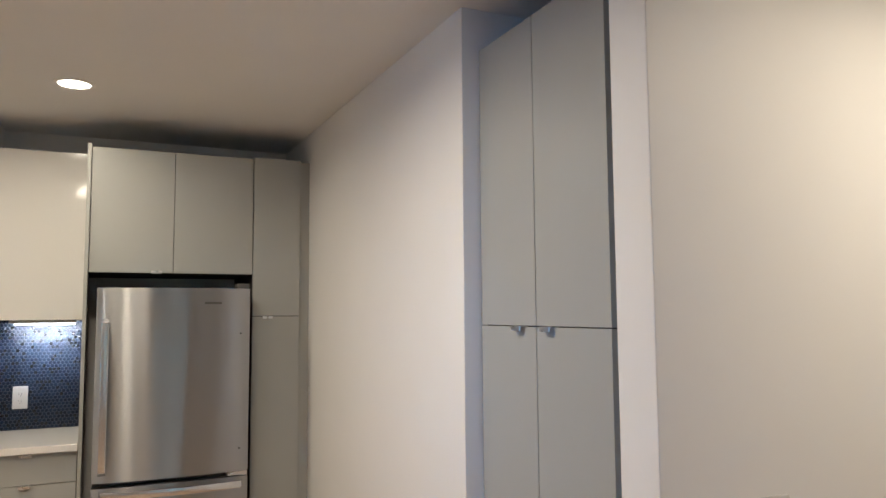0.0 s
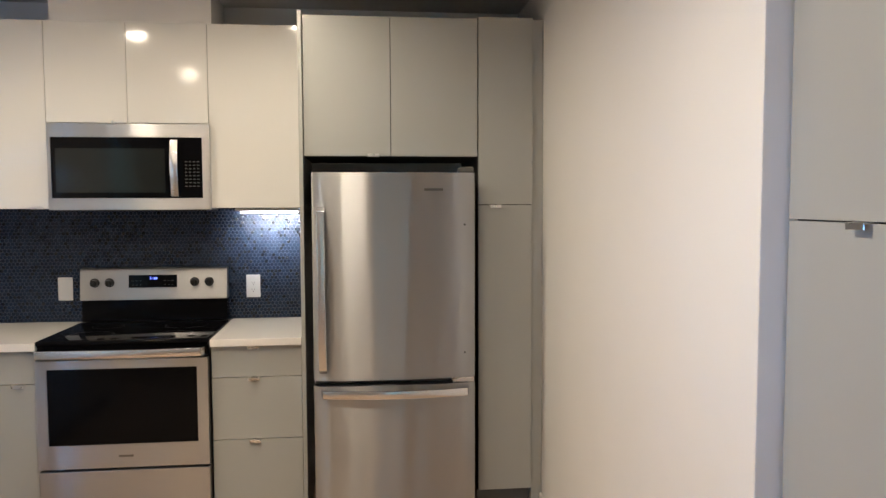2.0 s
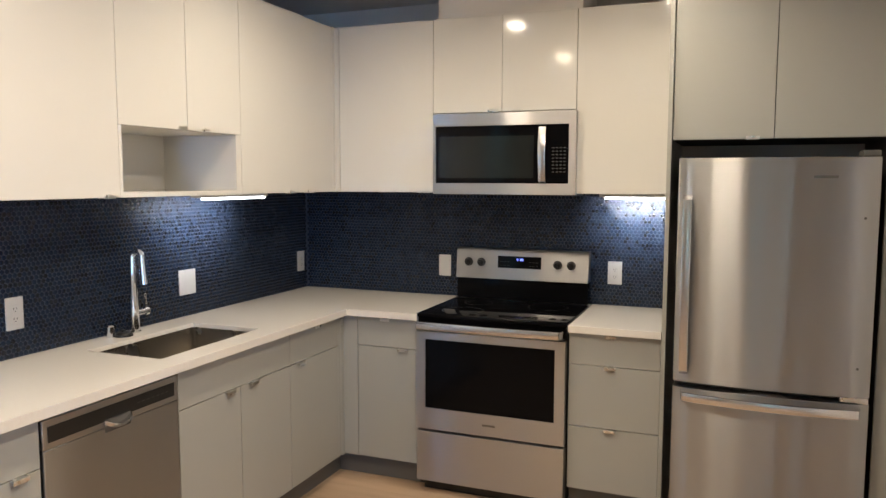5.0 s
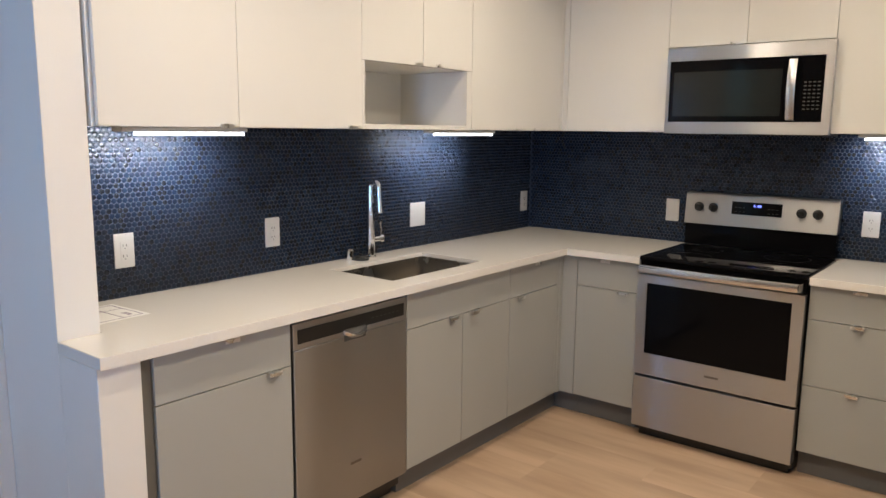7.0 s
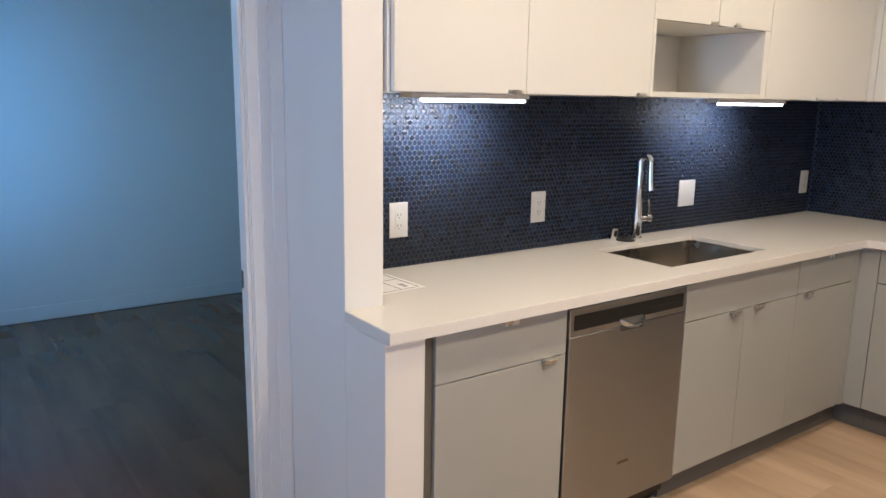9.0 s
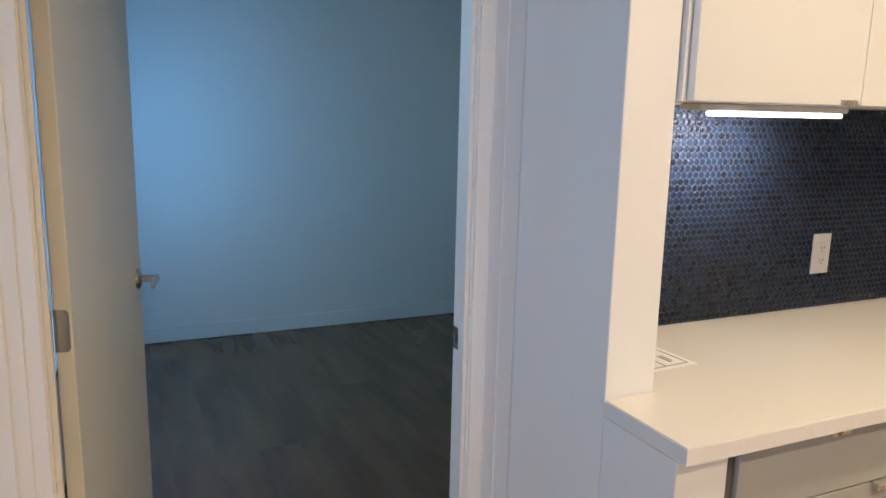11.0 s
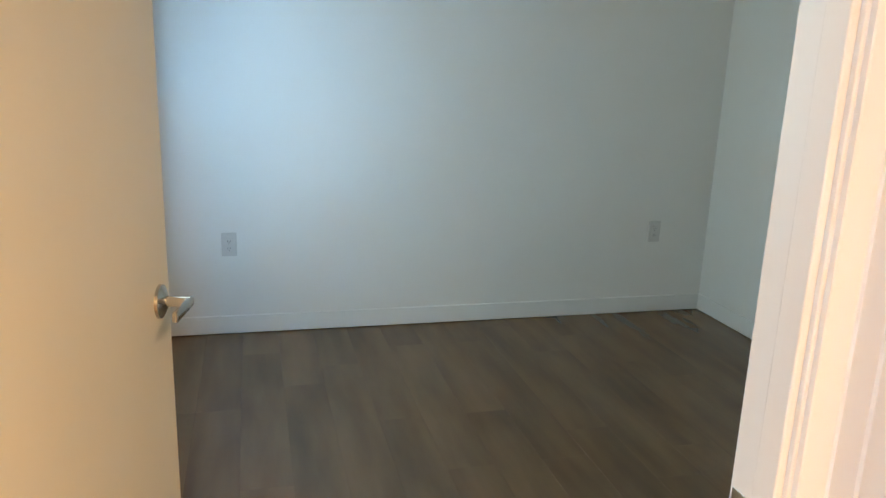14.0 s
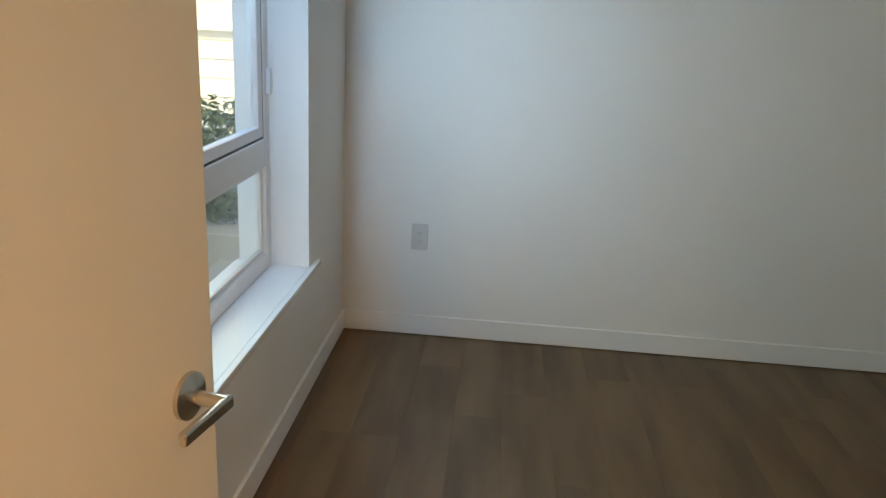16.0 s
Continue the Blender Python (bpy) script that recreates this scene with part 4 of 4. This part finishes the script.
# ---- penny-round backsplash ----
def penny_wall(name, place, a0, a1, z0, z1):
    """Round mosaic tiles in a staggered grid; place maps (a, height off the wall, z) to the world."""
    rng = np.random.default_rng(7)
    pitch, rad, n = 0.0205, 0.00965, 10
    rowh = pitch * math.sqrt(3) / 2
    verts, faces = [], []
    ring = [(math.cos(2 * math.pi * k / n), math.sin(2 * math.pi * k / n)) for k in range(n)]
    j = 0
    z = z0 + 0.0104
    while z < z1 - 0.006:
        a = a0 + 0.0105 + (pitch / 2 if j % 2 else 0)
        while a < a1 - 0.008:
            tx, tz = rng.normal(0, 0.008, 2)
            h = 0.0076 + rng.normal(0, 0.0002)
            base = len(verts)
            for r, dh in ((rad, -0.0024), (rad * 0.93, -0.0006), (rad * 0.74, 0.0)):
                for cx, cz in ring:
                    verts.append(place(a + r * cx, h + dh + r * (cx * tx + cz * tz), z + r * cz))
            for k in range(n):
                k2 = (k + 1) % n
                faces.append((base + k, base + k2, base + n + k2, base + n + k))
                faces.append((base + n + k, base + n + k2, base + 2 * n + k2, base + 2 * n + k))
            faces.append(tuple(base + 2 * n + k for k in range(n)))
            a += pitch
        z += rowh
        j += 1
    me = bpy.data.meshes.new(name)
    me.from_pydata(verts, [], faces)
    me.materials.append(TILE)
    me.polygons.foreach_set("use_smooth", [True] * len(me.polygons))
    return new(name, me)


def splash(name, grout_box, place, a0, a1):
    e = structure(block(name, *grout_box, GROUT), "navy blue penny-round tile backsplash")
    t = penny_wall("penny_tiles", place, a0, a1, 0.916, UZ0)
    t.parent = e
    tagged(t, "glossy navy penny-round mosaic tiles", kind="stuff")


splash("backsplash_west", (0.0, 0.0055, -3.0155, -0.0058, 0.9155, UZ0 - 0.001), lambda a, h, z: (h, a, z), -3.0155, -0.009)
splash("backsplash_north", (0.0, 2.2325, -0.0055, 0.0, 0.9155, UZ0 - 0.001), lambda a, h, z: (a, -h, z), 0.009, 2.2325)

# ---- outdoors, seen through the bedroom window ----
structure(block("ground", -400, 400, -400, 400, -0.5, -0.30, GROUND), "pale paved ground outside")
kerb = thing("planter_wall", -5.9, -6.6, -0.3, "low pale concrete planter wall outside the window", "planter wall")
bm = bmesh.new()
add_box(bm, -6.05, -5.80, -11.0, -4.9, -0.30, 0.10, 0.01)
add_box(bm, -6.10, -5.75, -11.0, -4.9, 0.10, 0.17, 0.012)
finish("wall", bm, CONCRETE, kerb)
soil = structure(block("planting_bed", -8.2, -6.05, -11.0, -4.9, -0.30, 0.02, GROUND), "planting bed soil")


def shrub(x, y, r, seed):
    rng = random.Random(seed)
    e = thing("shrub", x, y, 0.02, "rounded green garden shrub behind the planter wall", "shrub", "planter shrubs")
    bm = bmesh.new()
    for k in range(6):
        a = k * 1.05
        sweep(bm, [(x, y, 0.0), (x + 0.2 * r * math.cos(a), y + 0.2 * r * math.sin(a), 0.35 * r), (x + 0.6 * r * math.cos(a), y + 0.6 * r * math.sin(a), 0.9 * r)], lambda f: 0.02 * (1.1 - f), 6)
    finish("stem", bm, KICK, e)
    bm = bmesh.new()
    for k in range(900):
        d = Vector((rng.gauss(0, 1), rng.gauss(0, 1), rng.gauss(0, 0.8))).normalized() * r * rng.uniform(0.55, 1.08)
        c = Vector((x, y, 0.75 * r)) + d
        q = Euler((rng.uniform(-1, 1), rng.uniform(-1, 1), rng.uniform(0, 6))).to_matrix()
        s = rng.uniform(0.03, 0.055) * (0.4 + 1.2 * r)
        vs = [bm.verts.new(c + q @ Vector(p) * s) for p in ((-1.4, 0, 0), (0, -0.6, 0.15), (1.4, 0, 0), (0, 0.6, 0.15))]
        bm.faces.new(vs)
    tagged(finish("leaves", bm, LEAF, e), kind="stuff")


near = thing("planter_wall", -4.55, -7.9, -0.3, "low white concrete planter edge outside the window", "planter wall")
bm = bmesh.new()
add_box(bm, -4.62, -4.45, -11.0, -4.8, -0.30, 0.05, 0.01)
finish("wall", bm, CONCRETE, near)
structure(block("planting_bed", -5.5, -4.625, -11.0, -4.8, -0.30, 0.02, GROUND), "planting bed soil")
for i, (x, y, r) in enumerate(((-6.7, -5.5, 0.30), (-6.8, -6.3, 0.36), (-6.6, -7.1, 0.3), (-7.0, -7.9, 0.36), (-4.95, -5.15, 0.19), (-4.95, -5.5, 0.22), (-5.0, -5.9, 0.20), (-4.9, -6.3, 0.22))):
    shrub(x, y, r, i)
house = thing("neighbour_building", -12.5, -8, -0.3, "pale lap-sided building across the path", "building")
bm = bmesh.new()
for k in range(22):
    add_box(bm, -13.0, -12.0 + 0.012 * (k % 2), -14.0, -3.0, -0.3 + k * 0.30, -0.3 + k * 0.30 + 0.292)
finish("wall", bm, STUCCO, house)
blocks("trim_band", [(-12.0, -11.9, -14.0, -3.0, 1.05, 1.20), (-12.0, -11.92, -14.0, -3.0, 2.7, 2.85)], VINYL, house)
for k in range(2):
    block("window", -12.0, -11.95, -7.6 + k * 1.9, -6.6 + k * 1.9, 1.5, 2.6, DARK_GLASS, house)
blocks("roof", [(-13.3, -11.6, -14.4, -2.6, 6.3, 6.5)], DARK_GREY, house)

# ---- floor planks ----
rng = random.Random(3)
PW, PL, GAP = 0.182, 1.22, 0.0002
shapes = {}


def plank_mesh(length, wood):
    key = (round(length, 2), wood.name)
    if key not in shapes:
        bm = bmesh.new()
        add_box(bm, 0, key[0] - GAP, 0, PW - GAP, -0.008, 0.0)
        top_edges = [e for e in bm.edges if all(v.co.z > -0.001 for v in e.verts)]
        bmesh.ops.bevel(bm, geom=top_edges, offset=0.0002, segments=1, affect="EDGES")
        me = bpy.data.meshes.new("plank")
        bm.to_mesh(me)
        bm.free()
        me.materials.append(wood)
        shapes[key] = me
    return shapes[key]


def lay(x0, x1, top, bottom, wood, far):
    """Rows of planks along x between two edges; those past y = far join one mesh."""
    rest = bmesh.new()
    y = top
    while y > bottom:
        y -= PW
        x = x0 - rng.choice((0.1, 0.3, 0.5, 0.7, 0.9, 1.1))
        while x < x1:
            a, b = max(x, x0), min(x + PL, x1)
            if b - a > 0.04:
                if y > far and a < 3.4:
                    ob = new("plank", plank_mesh(b - a, wood))
                    ob.location = (a, y, 0)
                    ob.parent = floor
                else:
                    add_box(rest, a, b - GAP, y, y + PW - GAP, -0.008, 0.0)
            x += PL
    tagged(finish("planks", rest, wood, floor), kind="stuff")


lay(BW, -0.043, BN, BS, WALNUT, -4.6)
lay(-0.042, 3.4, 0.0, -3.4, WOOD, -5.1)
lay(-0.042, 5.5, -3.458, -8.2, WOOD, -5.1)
